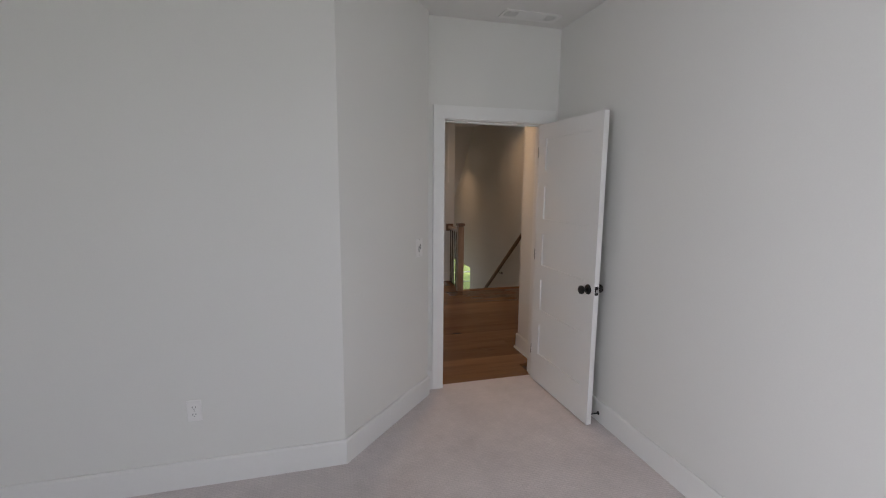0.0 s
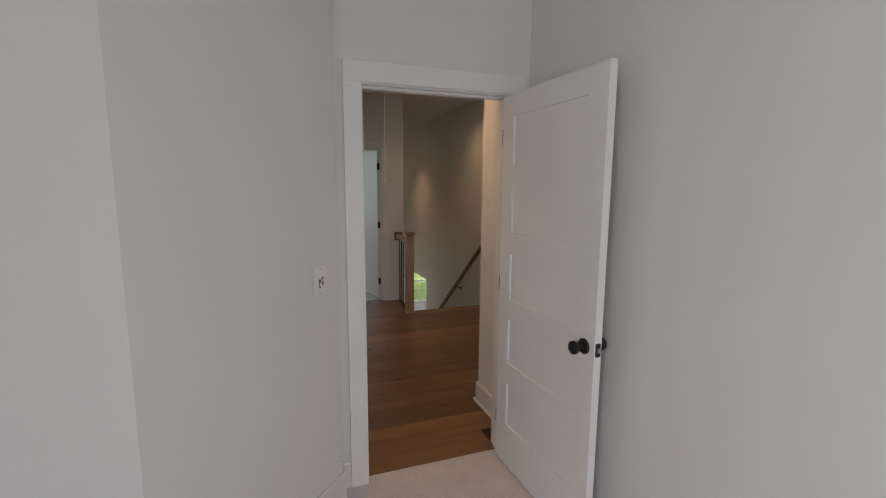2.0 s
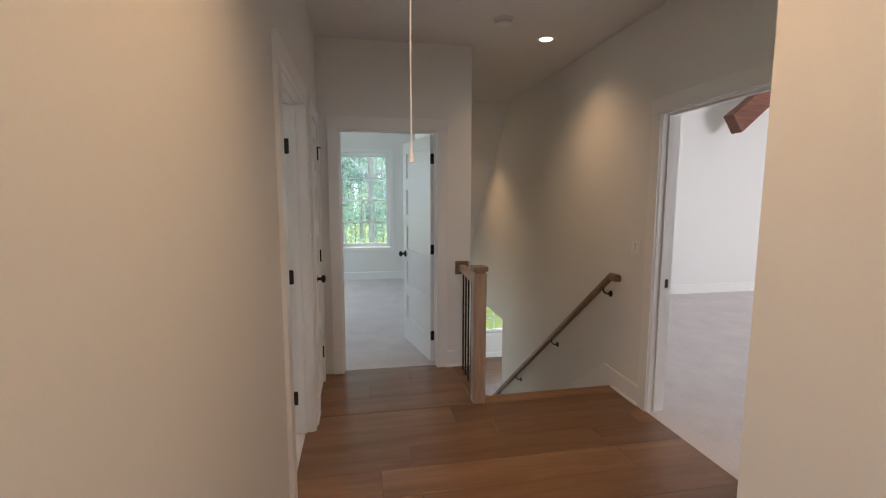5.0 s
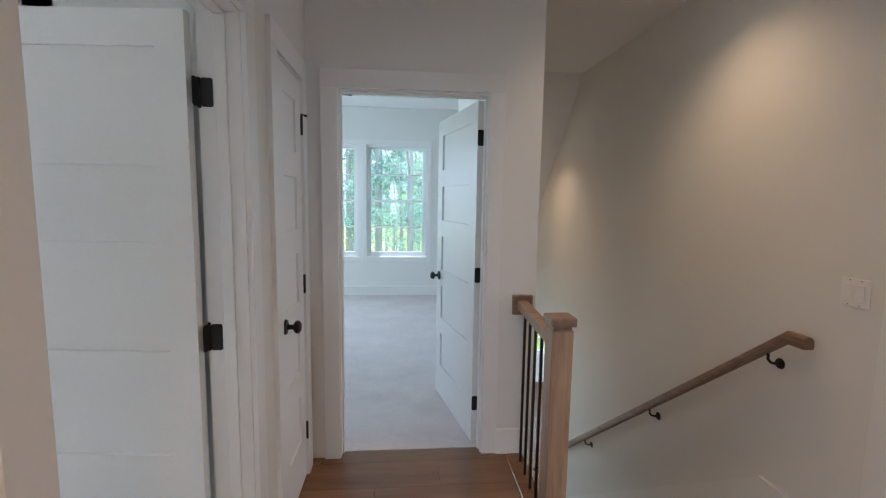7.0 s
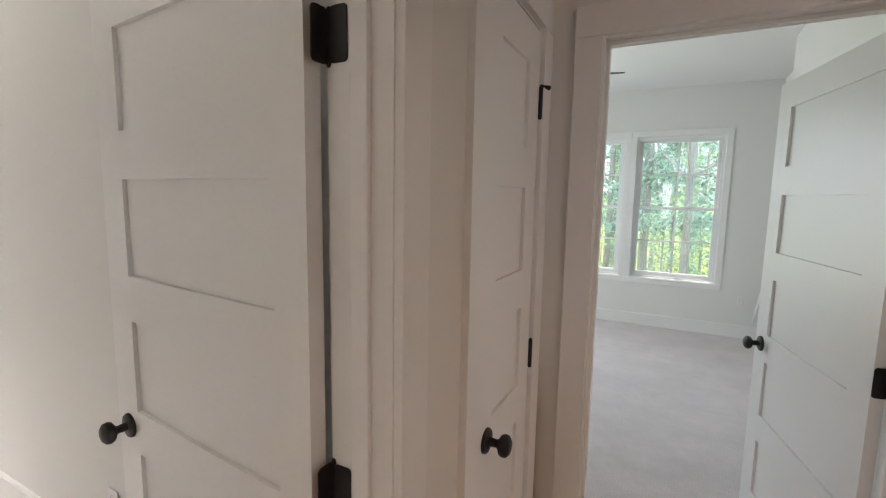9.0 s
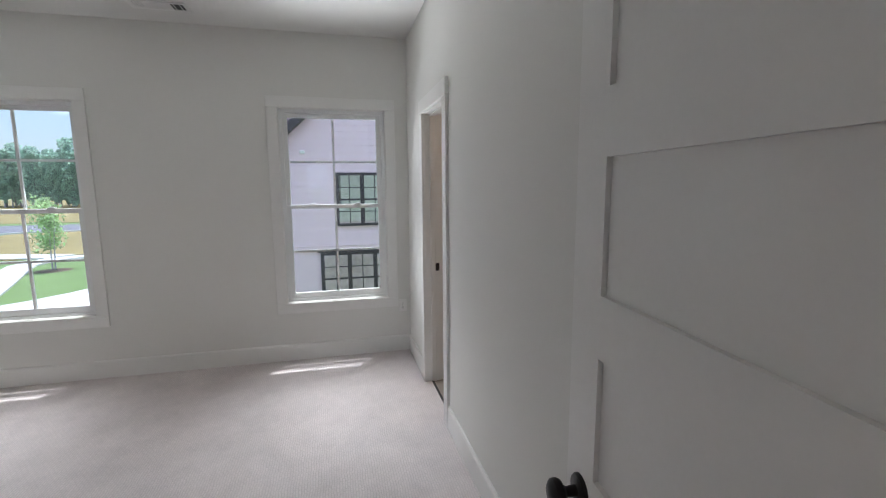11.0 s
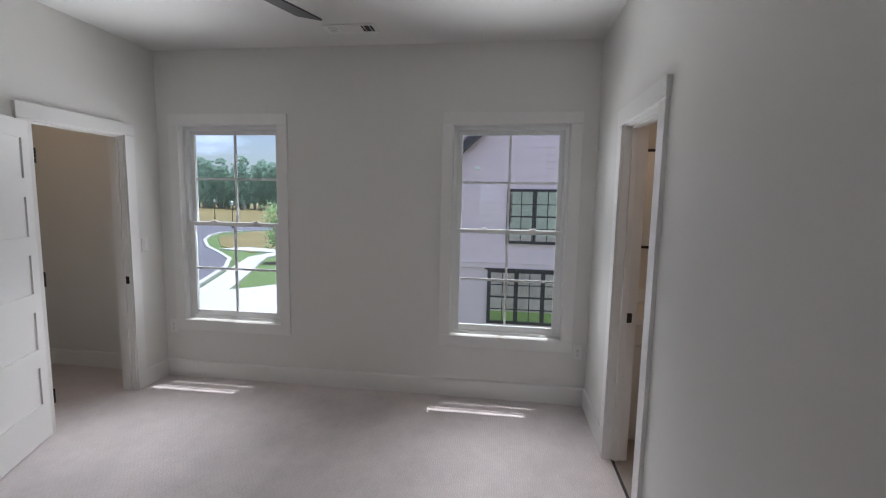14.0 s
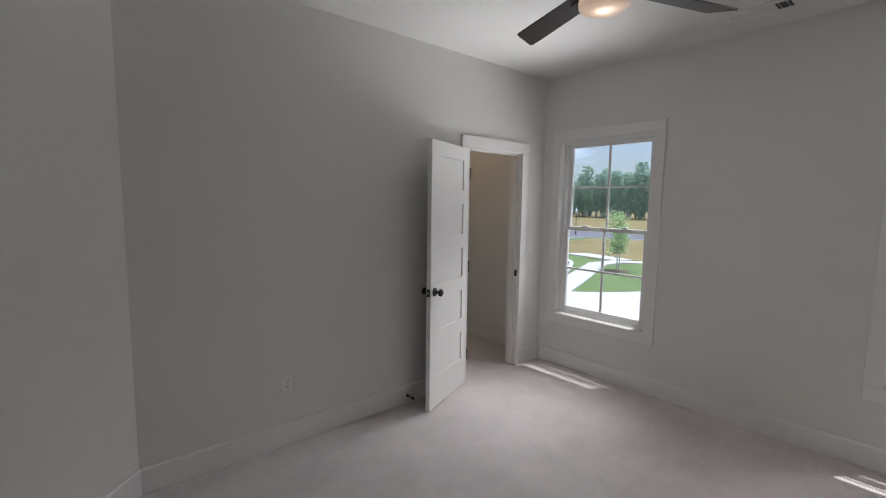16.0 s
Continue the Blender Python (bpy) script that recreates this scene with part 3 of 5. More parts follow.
for name, outline in CARPETS:
    bm = bmesh.new()
    lo = [bm.verts.new((x, y, -0.03)) for x, y in outline]
    hi = [bm.verts.new((x, y, 0.0)) for x, y in outline]
    bm.faces.new(list(reversed(lo)))
    bm.faces.new(hi)
    for i in range(len(outline)):
        j = (i + 1) % len(outline)
        bm.faces.new((lo[i], lo[j], hi[j], hi[i]))
    bmesh.ops.triangulate(bm, faces=[f for f in bm.faces if len(f.verts) > 4])
    setting(name, bm, CARPET, "beige patterned loop carpet", "carpet")
setting("floor_bath", bm_boxes(((-3.655, 6.36, -0.03), (-1.35, 8.8, -0.002))), TILE, "grey-brown tiled bathroom floor", "floor")
setting("door_threshold", bm_boxes(((-2.91, 6.352, -0.002), (-2.30, 6.368, 0.004))), SLOT, "dark metal transition strip", "threshold")
setting("floor_below", bm_boxes(((1.64, 6.1, FIRST - 0.05), (7.15, 15.25, FIRST))), OAK, "light oak floor of the floor below", "floor")
floor_hall = setting("floor_hall", bm_boxes(((0.36, 3.29, -0.06), (1.68, 7.08, -0.022)), ((1.68, 3.78, -0.06), (2.885, 6.34, -0.022))), JOINT, "brown oak plank floor", "floor")
setting("subfloor_slab", bm_boxes(((-3.8, -3.2, -0.2), (1.60, 6.1, -0.07)), ((-3.8, 6.1, -0.2), (1.60, 11.5, -0.07)), ((1.60, 2.7, -0.2), (9.5, 6.3, -0.07)), ((2.9, 6.3, -0.2), (9.5, 9.4, -0.07))), CEIL)


def baseboard(points, height=0.145, t=0.015, z=0.0):
    """A skirting run along plan points, the room on the left of the way."""
    bm = bmesh.new()
    prof = ((0, 0), (t, 0), (t, height - 0.012), (t - 0.006, height), (0, height))
    pts = [Vector(p) for p in points]
    rows = []
    for i, p in enumerate(pts):
        d0 = (pts[i] - pts[i - 1]).normalized() if i else None
        d1 = (pts[i + 1] - pts[i]).normalized() if i < len(pts) - 1 else None
        d0, d1 = d0 or d1, d1 or d0
        n0, n1 = Vector((-d0.y, d0.x)), Vector((-d1.y, d1.x))
        n = (n0 + n1) / (1 + n0.dot(n1))
        rows.append([bm.verts.new((p.x + n.x * u, p.y + n.y * u, z + h)) for u, h in prof])
    for a, b in zip(rows, rows[1:]):
        for k in range(5):
            bm.faces.new((a[k], a[(k + 1) % 5], b[(k + 1) % 5], b[k]))
    bm.faces.new(rows[0])
    bm.faces.new(list(reversed(rows[-1])))
    return setting("baseboard", bm, TRIM, "white painted flat baseboard", "baseboard")


C = 0.09   # casing width
baseboard([(1.461, -3.1), (1.461, 3.28)])
baseboard([(0.466, 3.282), (0.415, 3.282), (0.415, 3.199), (-0.23, 2.498), (-2.285, 2.498)])
baseboard([(-2.285, 2.498), (-2.285, -3.1)])
baseboard([(0.487, 6.34), (0.487, 6.06 + C)])
baseboard([(0.487, 5.224 - C), (0.487, 3.42)])
baseboard([(1.492, 3.42), (1.492, 3.94)])
baseboard([(1.755, 7.015), (1.455 + C, 7.015)])
baseboard([(2.77, 6.016), (2.77, 6.36)])
baseboard([(1.477, 3.925), (2.77, 3.925), (2.77, 5.02)])
baseboard([(-0.22, 2.70), (0.36, 3.28), (0.36, 5.224 - C)])
baseboard([(-3.655, 6.315), (-3.655, 2.70), (-3.30 - C, 2.70)])
baseboard([(-2.62 + C, 2.70), (-0.22, 2.70)])
baseboard([(0.36, 6.06 + C), (0.36, 6.315), (-2.30 + C, 6.315)])
baseboard([(-2.91 - C, 6.315), (-3.64, 6.315)])
baseboard([(-3.69, 2.585), (-3.69, 1.315), (-2.4, 1.315)])
baseboard([(1.64, 7.14), (1.64, 9.95)])
baseboard([(1.83, 9.95), (1.83, 11.38), (-1.2, 11.38)])
baseboard([(2.885, 9.3), (2.885, 6.0)])
baseboard([(9.45, 9.3), (2.90, 9.3)])
baseboard([(7.0, 15.1), (1.755, 15.1)], z=FIRST)
# quarter-round shoe along the wooden floor
for p in ([(1.477, 3.42), (1.477, 3.955)], [(0.502, 5.224 - C), (0.502, 3.42)], [(2.755, 6.016), (2.755, 6.345)], [(1.74, 7.0), (1.455 + C, 7.0)], [(0.502, 6.34), (0.502, 6.06 + C)]):
    ob = baseboard(p, 0.018, 0.012)
    ob.name = "shoe_moulding"
    tagged(ob, "white quarter-round shoe moulding", "moulding")

# ---- doors ----


def door_frame(name, m, w, swing, both=True, h=DOOR_H, over=0.006):
    """Jambs, stops and flat casings of an opening: u along the wall from 0 to w, v through it from 0 to T. swing: the face towards which the leaf opens, 0 or 1."""
    root = thing(name, m, "white painted door frame with flat casing", "door frame", kind="structure")
    j = 0.02
    for a, b, n in (((-j, -0.002, 0), (0, T + 0.002, h), "side_jamb"), ((w, -0.002, 0), (w + j, T + 0.002, h), "side_jamb"), ((-j, -0.002, h), (w + j, T + 0.002, h + j), "head_jamb")):
        part(n, bm_boxes((a, b)), TRIM, root)
    s0, s1 = (0.040, 0.075) if swing == 0 else (T - 0.075, T - 0.040)
    part("door_stop", soften(bm_boxes(((0, s0, 0), (0.011, s1, h - 0.011)), ((w - 0.011, s0, 0), (w, s1, h - 0.011)), ((0, s0, h - 0.011), (w, s1, h))), 0.0015), TRIM, root)
    for k, (v0, v1) in enumerate(((-0.019, 0.003), (T - 0.003, T + 0.019)) if both else ((-0.019, 0.003),)):
        out = 0.004 if k else -0.004
        for u0, u1 in ((-C, -0.005), (w + 0.005, w + C)):
            part("side_casing", soften(bm_boxes(((u0, v0, 0), (u1, v1, h + 0.0055))), 0.0012), TRIM, root)
        part("head_casing", soften(bm_boxes(((-C - over, min(v0, v0 + out * over / 0.006), h + 0.006), (w + C + over, max(v1, v1 + out * over / 0.006), h + 0.10))), 0.0012), TRIM, root)
    return root


PANELS = ((1.687, 1.927), (1.329, 1.571), (0.970, 1.212), (0.610, 0.851), (0.250, 0.491))
KNOB_PROFILE = ((0.0, 0.0), (0.033, 0.0), (0.033, 0.004), (0.030, 0.008), (0.012, 0.011), (0.010, 0.030), (0.014, 0.036), (0.025, 0.042), (0.0285, 0.050), (0.027, 0.059), (0.018, 0.066), (0.0, 0.068))


def plate(w, h, t, r, seg=4):
    """A flat plate in the xz plane with rounded corners, t thick along y."""
    bm = bmesh.new()
    pts = []
    for cx, cz, a0 in ((w - r, h - r, 0), (r, h - r, 90), (r, r, 180), (w - r, r, 270)):
        for k in range(seg + 1):
            a = radians(a0 + 90 * k / seg)
            pts.append((cx + r * math.cos(a), cz + r * math.sin(a)))
    lo = [bm.verts.new((x, 0, z)) for x, z in pts]
    hi = [bm.verts.new((x, t, z)) for x, z in pts]
    bm.faces.new(lo)
    bm.faces.new(list(reversed(hi)))
    for i in range(len(pts)):
        j = (i + 1) % len(pts)
        bm.faces.new((lo[i], hi[i], hi[j], lo[j]))
    return bm


def door_leaf(name, m, w, side, label, knobs=(0, 1), h=2.035, latch=True, stile=0.108, hinges=(1.83, 1.04, 0.255), pin_stop=False, lead=0.002):
    """A five-panel leaf hung at the origin along +x; its body lies on the +y or -y side, at 12 mm over the floor."""
    root = thing(name, m, label, "door", kind="structure")
    t = 0.035 * side
    z0, z1 = 0.012, h
    pairs = [((lead, 0, z0), (stile, t, z1)), ((w - stile, 0, z0), (w, t, z1))]
    edges = [z0] + [e for p in reversed(PANELS) for e in p] + [z1]
    for k in range(0, len(edges), 2):
        pairs.append(((stile, 0, edges[k]), (w - stile, t, edges[k + 1])))
    slab = part("slab", bm_boxes(*pairs), TRIM, root)
    for lo, hi in PANELS:
        part("panel", bm_boxes(((stile, t * 0.30, lo), (w - stile, t * 0.70, hi))), TRIM, root)
    for k in knobs:
        v, turn = (0.0, 90 * side) if k == 0 else (t, -90 * side)
        knob = bm_lathe(bmesh.new(), KNOB_PROFILE, pose(w - 0.062, v, 0.92, turn), 24)
        part("knob", knob, BLACK, root, "round black door knob", True)
    if latch:
        bm = plate(abs(t) * 0.72, 0.057, 0.002, 0.006)
        bm.transform(pose(w, 0, 0) @ pose(0, 0, 0, 0, 0, 90 * side) @ pose(abs(t) * 0.14, -0.002 if side > 0 else 0, 0.892))
        face = part("latch_plate", bm, BLACK, root, "black latch plate")
        part("latch_bolt", soften(bm_boxes(((w + 0.001, t * 0.33, 0.910), (w + 0.011, t * 0.67, 0.930))), 0.003), STEEL, face)
    for z in hinges:
        hinge = part("hinge", plate(0.036, 0.089, 0.0025, 0.009), BLACK, root, "black rounded butt hinge")
        hinge.matrix_local = pose(-0.001, 0.0, z - 0.0445, 0, 0, 90 * side) if side > 0 else pose(-0.0035, 0.0, z - 0.0445, 0, 0, -90)
        pin = bm_lathe(bmesh.new(), ((0, -0.049), (0.004, -0.048), (0.0065, -0.0445), (0.0065, 0.0445), (0.005, 0.048), (0.0, 0.051)), pose(-0.003, -0.005 * side, z), 12)
        part("hinge_knuckle", pin, BLACK, root, "", True)
    if pin_stop:
        z = hinges[0] + 0.05
        part("hinge_stop", bm_tube(bmesh.new(), [(-0.003, -0.005 * side, z), (-0.016, -0.012 * side, z + 0.001), (-0.034, -0.022 * side, z)], [0.006, 0.0045, 0.0075], 10), BLACK, root, "black hinge-pin door stop", True)
    return root


def jamb_plates(name, spots, w, h, label):
    """Black plates let into a jamb, one thing each."""
    for m in spots:
        root = tagged(new(name, mesh_of(name, plate(w, h, 0.002, 0.007), BLACK)), label, "door hardware")
        root.matrix_world = m


door_frame("door_frame_1", pose(D1[0], DY, 0), D1[1], 0, over=0.0006)
door_frame("door_frame_2", pose(0.487, D2[0], 0, 0, 0, 90), D2[1], 1, over=0.0006)
door_frame("door_frame_3", pose(D3[0], 7.015, 0) @ Matrix.Diagonal((1, 0.105 / T, 1, 1)), D3[1], 1, over=0.0006)
door_frame("door_frame_4", pose(D4[0], 2.585, 0), D4[1], 1)
door_frame("door_frame_5", pose(0.487, D5[0], 0, 0, 0, 90), D5[1], 0, both=False, over=0.0006)
door_frame("door_frame_6", pose(D6[0], 6.315, 0), D6[1], 1)
door_frame("door_frame_7", pose(2.885, D7[0], 0, 0, 0, 90), D7[1], 0)

door_leaf("door_1", pose(1.341, 3.275, 0, 0, 0, 271.7), 0.785, -1, "white five-panel bedroom door standing open against the wall")
door_leaf("door_2", pose(0.354, 6.074, 0, 0, 0, 175.0), 0.787, 1, "white five-panel bedroom door standing wide open", hinges=(1.80, 1.012, 0.235), lead=0.016)
door_leaf("door_3", pose(1.451, 7.122, 0, 0, 0, 101.9), 0.785, 1, "white five-panel door opened into the far bedroom")
door_leaf("door_4", pose(-2.624, 2.705, 0, 0, 0, 22.8), 0.67, -1, "white five-panel closet door standing half open")
door_leaf("door_5", pose(0.493, 6.857, 0, 0, 0, 270), 0.424, -1, "closed narrow white five-panel linen closet door", knobs=(0,), latch=False, stile=0.10, pin_stop=True)

# hinge leaves on the jambs and strike plates
for z, low in ((1.83, 1.80), (1.04, 1.012), (0.255, 0.235)):
    jamb_plates("jamb_hinge", [pose(0.366, 6.067, low - 0.0445, 0, 0, 0)], 0.036, 0.089, "black hinge leaf on the door jamb")
    jamb_plates("jamb_hinge", [pose(1.4525, 7.083, z - 0.0445, 0, 0, 90)], 0.036, 0.089, "black hinge leaf on the door jamb")
jamb_plates("strike_plate", [pose(0.554, 3.290, 0.885, 0, 0, 90), pose(-3.298, 2.653, 0.885, 0, 0, 90), pose(-2.908, 6.385, 0.885, 0, 0, 90)], 0.036, 0.060, "black strike plate on the white jamb")
jamb_plates("strike_plate", [pose(2.84, 5.9225, 0.885)], 0.036, 0.060, "black strike plate on the white jamb")

# ---- windows ----


def window_unit(name, m, w, z0, z1, label, depth=0.15, cased=True, C=0.09):
    """A double-hung vinyl window, two by two lights in each sash: u along the wall, v outwards from its inner face."""
    root = thing(name, m, label, "window", kind="structure")
    if cased:
        for n, a, b in (("casing", (-C, -0.018, z0 - 0.004), (-0.004, 0.003, z1 + 0.004)), ("casing", (w + 0.004, -0.018, z0 - 0.004), (w + C, 0.003, z1 + 0.004)), ("casing", (-C, -0.0185, z1 + 0.0045), (w + C, 0.003, z1 + C + 0.004)), ("casing", (-C, -0.0185, z0 - C - 0.004), (w + C, 0.003, z0 - 0.0045))):
            part(n, soften(bm_boxes((a, b)), 0.002), TRIM, root)
    e = 0.019
    part("window_frame", bm_boxes(((-e, 0.0, z0 - e), (0, depth, z1 + e)), ((w, 0.0, z0 - e), (w + e, depth, z1 + e)), ((0, 0.0, z1), (w, depth, z1 + e))), TRIM, root)
    part("window_sill", soften(bm_boxes(((0, -0.004, z0 - e), (w, depth + 0.02, z0))), 0.003), TRIM, root)
    f = 0.028
    part("vinyl_track", bm_boxes(((0, 0.045, z0), (f, 0.135, z1)), ((w - f, 0.045, z0), (w, 0.135, z1)), ((f, 0.045, z1 - f), (w - f, 0.135, z1)), ((f, 0.045, z0), (w - f, 0.135, z0 + 0.022))), VINYL, root)
    zm = (z0 + z1) / 2 + 0.005
    for n, v0, zb, zt, rb, rt in (("lower_sash", 0.052, z0 + 0.022, zm + 0.02, 0.052, 0.034), ("upper_sash", 0.090, zm - 0.014, z1 - f, 0.034, 0.034)):
        s = 0.036
        v1 = v0 + 0.032
        u0, u1 = f, w - f
        sash = part(n, soften(bm_boxes(((u0, v0, zb), (u0 + s, v1, zt)), ((u1 - s, v0, zb), (u1, v1, zt)), ((u0 + s, v0 + 0.001, zb), (u1 - s, v1 - 0.001, zb + rb)), ((u0 + s, v0 + 0.001, zt - rt), (u1 - s, v1 - 0.001, zt))), 0.002), VINYL, root)
        gu0, gu1, gz0, gz1 = u0 + s, u1 - s, zb + rb, zt - rt
        cu, cz, b = (gu0 + gu1) / 2, (gz0 + gz1) / 2, 0.009
        vm = (v0 + v1) / 2
        part("muntin", bm_boxes(((cu - b, vm - 0.008, gz0), (cu + b, vm + 0.008, gz1))), VINYL, sash)
        for p, q in ((gu0, cu - b), (cu + b, gu1)):
            part("muntin", bm_boxes(((p, vm - 0.008, cz - b), (q, vm + 0.008, cz + b))), VINYL, sash)
            for r0, r1 in ((gz0, cz - b), (cz + b, gz1)):
                pane = part("pane", bm_boxes(((p, vm - 0.002, r0), (q, vm + 0.002, r1))), GLASS, sash)
                pane.visible_shadow = False
        if n == "lower_sash":
            for cxx in (w * 0.28, w * 0.72):
                part("sash_lock", soften(bm_boxes(((cxx - 0.028, v0 + 0.003, zt), (cxx + 0.028, v1 - 0.004, zt + 0.010)), ((cxx - 0.006, v0 - 0.004, zt + 0.010), (cxx + 0.022, v0 + 0.012, zt + 0.017))), 0.002), VINYL, root)
    return root


window_unit("window_1", pose(-3.655, 2.906, 0, 0, 0, 90), 0.875, *WIN_Z, "white double-hung window looking onto a lawn and street")
window_unit("window_2", pose(-3.655, 5.233, 0, 0, 0, 90), 0.878, *WIN_Z, "white double-hung window facing the neighbouring house")
window_unit("window_3", pose(0.450, 11.38, 0), 0.905, *WIN3_Z, "white double-hung window looking into woods", C=0.0655)
window_unit("window_4", pose(-0.587, 11.38, 0), 0.905, *WIN3_Z, "white double-hung window beside its twin, looking into woods", C=0.0655)
window_unit("window_5", pose(4.10, 15.1, 0), 0.88, -2.33, -0.85, "white gridded window on the floor below")

# ---- fixtures and things indoors ----


def outlet(m, label="white duplex outlet in a plastic wall plate"):
    """A duplex outlet: x across, z up, the wall at y 0 and the room towards -y."""
    root = thing("wall_outlet", m, label, "outlet", group="wall outlets")
    part("cover_plate", soften(bm_boxes(((-0.035, -0.006, -0.057), (0.035, -0.0005, 0.057))), 0.003), PLASTIC, root)
    for z in (-0.0195, 0.0195):
        sock = part("socket", soften(bm_boxes(((-0.017, -0.0085, z - 0.014), (0.017, -0.0065, z + 0.014))), 0.0015), PLASTIC, root)
        for a, b in (((-0.0085, z - 0.003), (-0.006, z + 0.006)), ((0.006, z - 0.003), (0.0085, z + 0.005)), ((-0.002, z - 0.0105), (0.002, z - 0.0065))):
            part("slot", bm_boxes(((a[0], -0.0092, a[1]), (b[0], -0.0086, b[1]))), SLOT, sock)
    part("screw", bm_lathe(bmesh.new(), ((0, 0), (0.003, 0), (0.0025, 0.001), (0, 0.0012)), pose(0, -0.0062, 0, 90), 10), STEEL, root)
    return root


def switch_plate(m, gangs, label, toggle=False):
    root = thing("light_switch", m, label, "light switch")
    w = 0.035 + 0.023 * (gangs - 1)
    part("cover_plate", soften(bm_boxes(((-w, -0.006, -0.057), (w, -0.0005, 0.057))), 0.003), PLASTIC, root)
    for g in range(gangs):
        cx = (g - (gangs - 1) / 2) * 0.046
        if toggle:
            insert = part("insert", soften(bm_boxes(((cx - 0.0165, -0.0078, -0.033), (cx + 0.0165, -0.0062, 0.033))), 0.0006), PLASTIC, root)
            for dx, up in ((-0.0075, -1), (0.0075, 1)):
                part("toggle_slot", bm_boxes(((cx + dx - 0.0042, -0.0084, -0.020 + 0.004 * up), (cx + dx + 0.0042, -0.0079, 0.014 + 0.004 * up))), SLOT, insert, "dark slot")
                part("toggle", soften(bm_boxes(((cx + dx - 0.0034, -0.019, -0.003 + 0.008 * up - 0.006), (cx + dx + 0.0034, -0.0086, -0.003 + 0.008 * up + 0.006))), 0.0015), PLASTIC, insert)
        else:
            bm = bm_boxes(((cx - 0.0165, -0.010, -0.033), (cx + 0.0165, -0.0065, 0.033)))
            for v in bm.verts:
                if v.co.y < -0.009 and v.co.z > 0:
                    v.co.y -= 0.004
            part("rocker", soften(bm, 0.0015), PLASTIC, root)
        for z in (-0.048, 0.048):
            part("screw", bm_lathe(bmesh.new(), ((0, 0), (0.003, 0), (0.0025, 0.001), (0, 0.0012)), pose(cx, -0.0062, z, 90), 10), STEEL, root)
    return root


SOUTH_FACE, NORTH_FACE, EAST_FACE, WEST_FACE = 0, 180, 90, -90   # turn of a fitting by the way its face looks
outlet(pose(-0.985, 2.498, 0.42, 0, 0, SOUTH_FACE))
outlet(pose(0.487, 4.33, 0.43, 0, 0, EAST_FACE))
outlet(pose(-1.03, 2.70, 0.41, 0, 0, NORTH_FACE))
outlet(pose(-3.655, 6.245, 0.43, 0, 0, EAST_FACE))
outlet(pose(-3.655, 2.775, 0.45, 0, 0, EAST_FACE))
outlet(pose(-0.95, 6.315, 0.35, 0, 0, SOUTH_FACE))
outlet(pose(1.62, 11.38, 0.42, 0, 0, SOUTH_FACE))
switch_plate(pose(0.326, 3.101, 1.146, 0, 0, 47.3) @ Matrix.Diagonal((1.26, 1.0, 1.16, 1)), 1, "white wall plate with two small toggle switches on the diagonal wall", True)
switch_plate(pose(2.77, 6.135, 1.14, 0, 0, WEST_FACE), 2, "white two-gang rocker switch above the stair rail")
switch_plate(pose(-3.458, 2.70, 1.185, 0, 0, NORTH_FACE), 1, "white rocker switch beside the closet door")


def ceiling_vent(m, w, d, label, dark_end=False):
    """A ceiling register: x along it, hanging below z 0."""
    root = thing("ceiling_vent", m, label, "vent")
    b = 0.022
    part("frame", soften(bm_boxes(((-w / 2, -d / 2, -0.008), (w / 2, -d / 2 + b, 0)), ((-w / 2, d / 2 - b, -0.008), (w / 2, d / 2, 0)), ((-w / 2, -d / 2 + b, -0.008), (-w / 2 + b, d / 2 - b, 0)), ((w / 2 - b, -d / 2 + b, -0.008), (w / 2, d / 2 - b, 0))), 0.002), PLASTIC, root)
    part("backing", bm_boxes(((-w / 2 + b, -d / 2 + b, -0.0015), (w / 2 - b, d / 2 - b, -0.0005))), SLOT, root)
    iw, idp = w - 2 * b, d - 2 * b
    third = iw / 4
    for k in range(9):
        y = -idp / 2 + (k + 0.5) * idp / 9
        bm = bm_boxes(((-iw / 2 + third, y - 0.0045, -0.0085), (iw / 2 - third, y + 0.0045, -0.007)))
        part("slat", bm, PLASTIC, root)
    for s in (-1, 1):
        blades = 2 if dark_end and s > 0 else 5
        for k in range(blades):
            x = s * (iw / 2 - (k + 0.5) * third / blades)
            if blades == 2:
                bm = bm_boxes(((x - 0.001, -idp / 2, -0.0085), (x + 0.001, idp / 2, -0.002)))
            else:
                bm = bm_boxes(((x - 0.0065, -idp / 2, -0.0085), (x + 0.0065, idp / 2, -0.007)))
            part("slat", bm, PLASTIC, root)
        part("divider", bm_boxes(((s * (iw / 2 - third) - 0.004, -idp / 2, -0.009), (s * (iw / 2 - third) + 0.004, idp / 2, -0.0065))), PLASTIC, root)
    return root


ceiling_vent(pose(-3.31, 4.53, H2, 0, 0, 90), 0.37, 0.16, "white three-way metal ceiling register", True)
ceiling_vent(pose(1.115, 3.10, H1, 0, 0, 0), 0.42, 0.15, "white metal ceiling register")


def recessed_light(m, label):
    root = thing("recessed_light", m, label, "ceiling light", group="recessed lights")
    part("trim_ring", bm_lathe(bmesh.new(), ((0.049, 0.0), (0.051, -0.006), (0.066, -0.005), (0.070, 0.0)), None, 28), PLASTIC, root, "", True)
    part("lens", bm_lathe(bmesh.new(), ((0.0, -0.002), (0.048, -0.002), (0.048, 0.0), (0.0, 0.0)), None, 28), LENS, root, "glowing round lens")
    return root


LENS = glow("lamp_lens", (1.0, 0.86, 0.70), 7.0)
recessed_light(pose(1.658, 5.587, H1), "round recessed ceiling light, switched on")
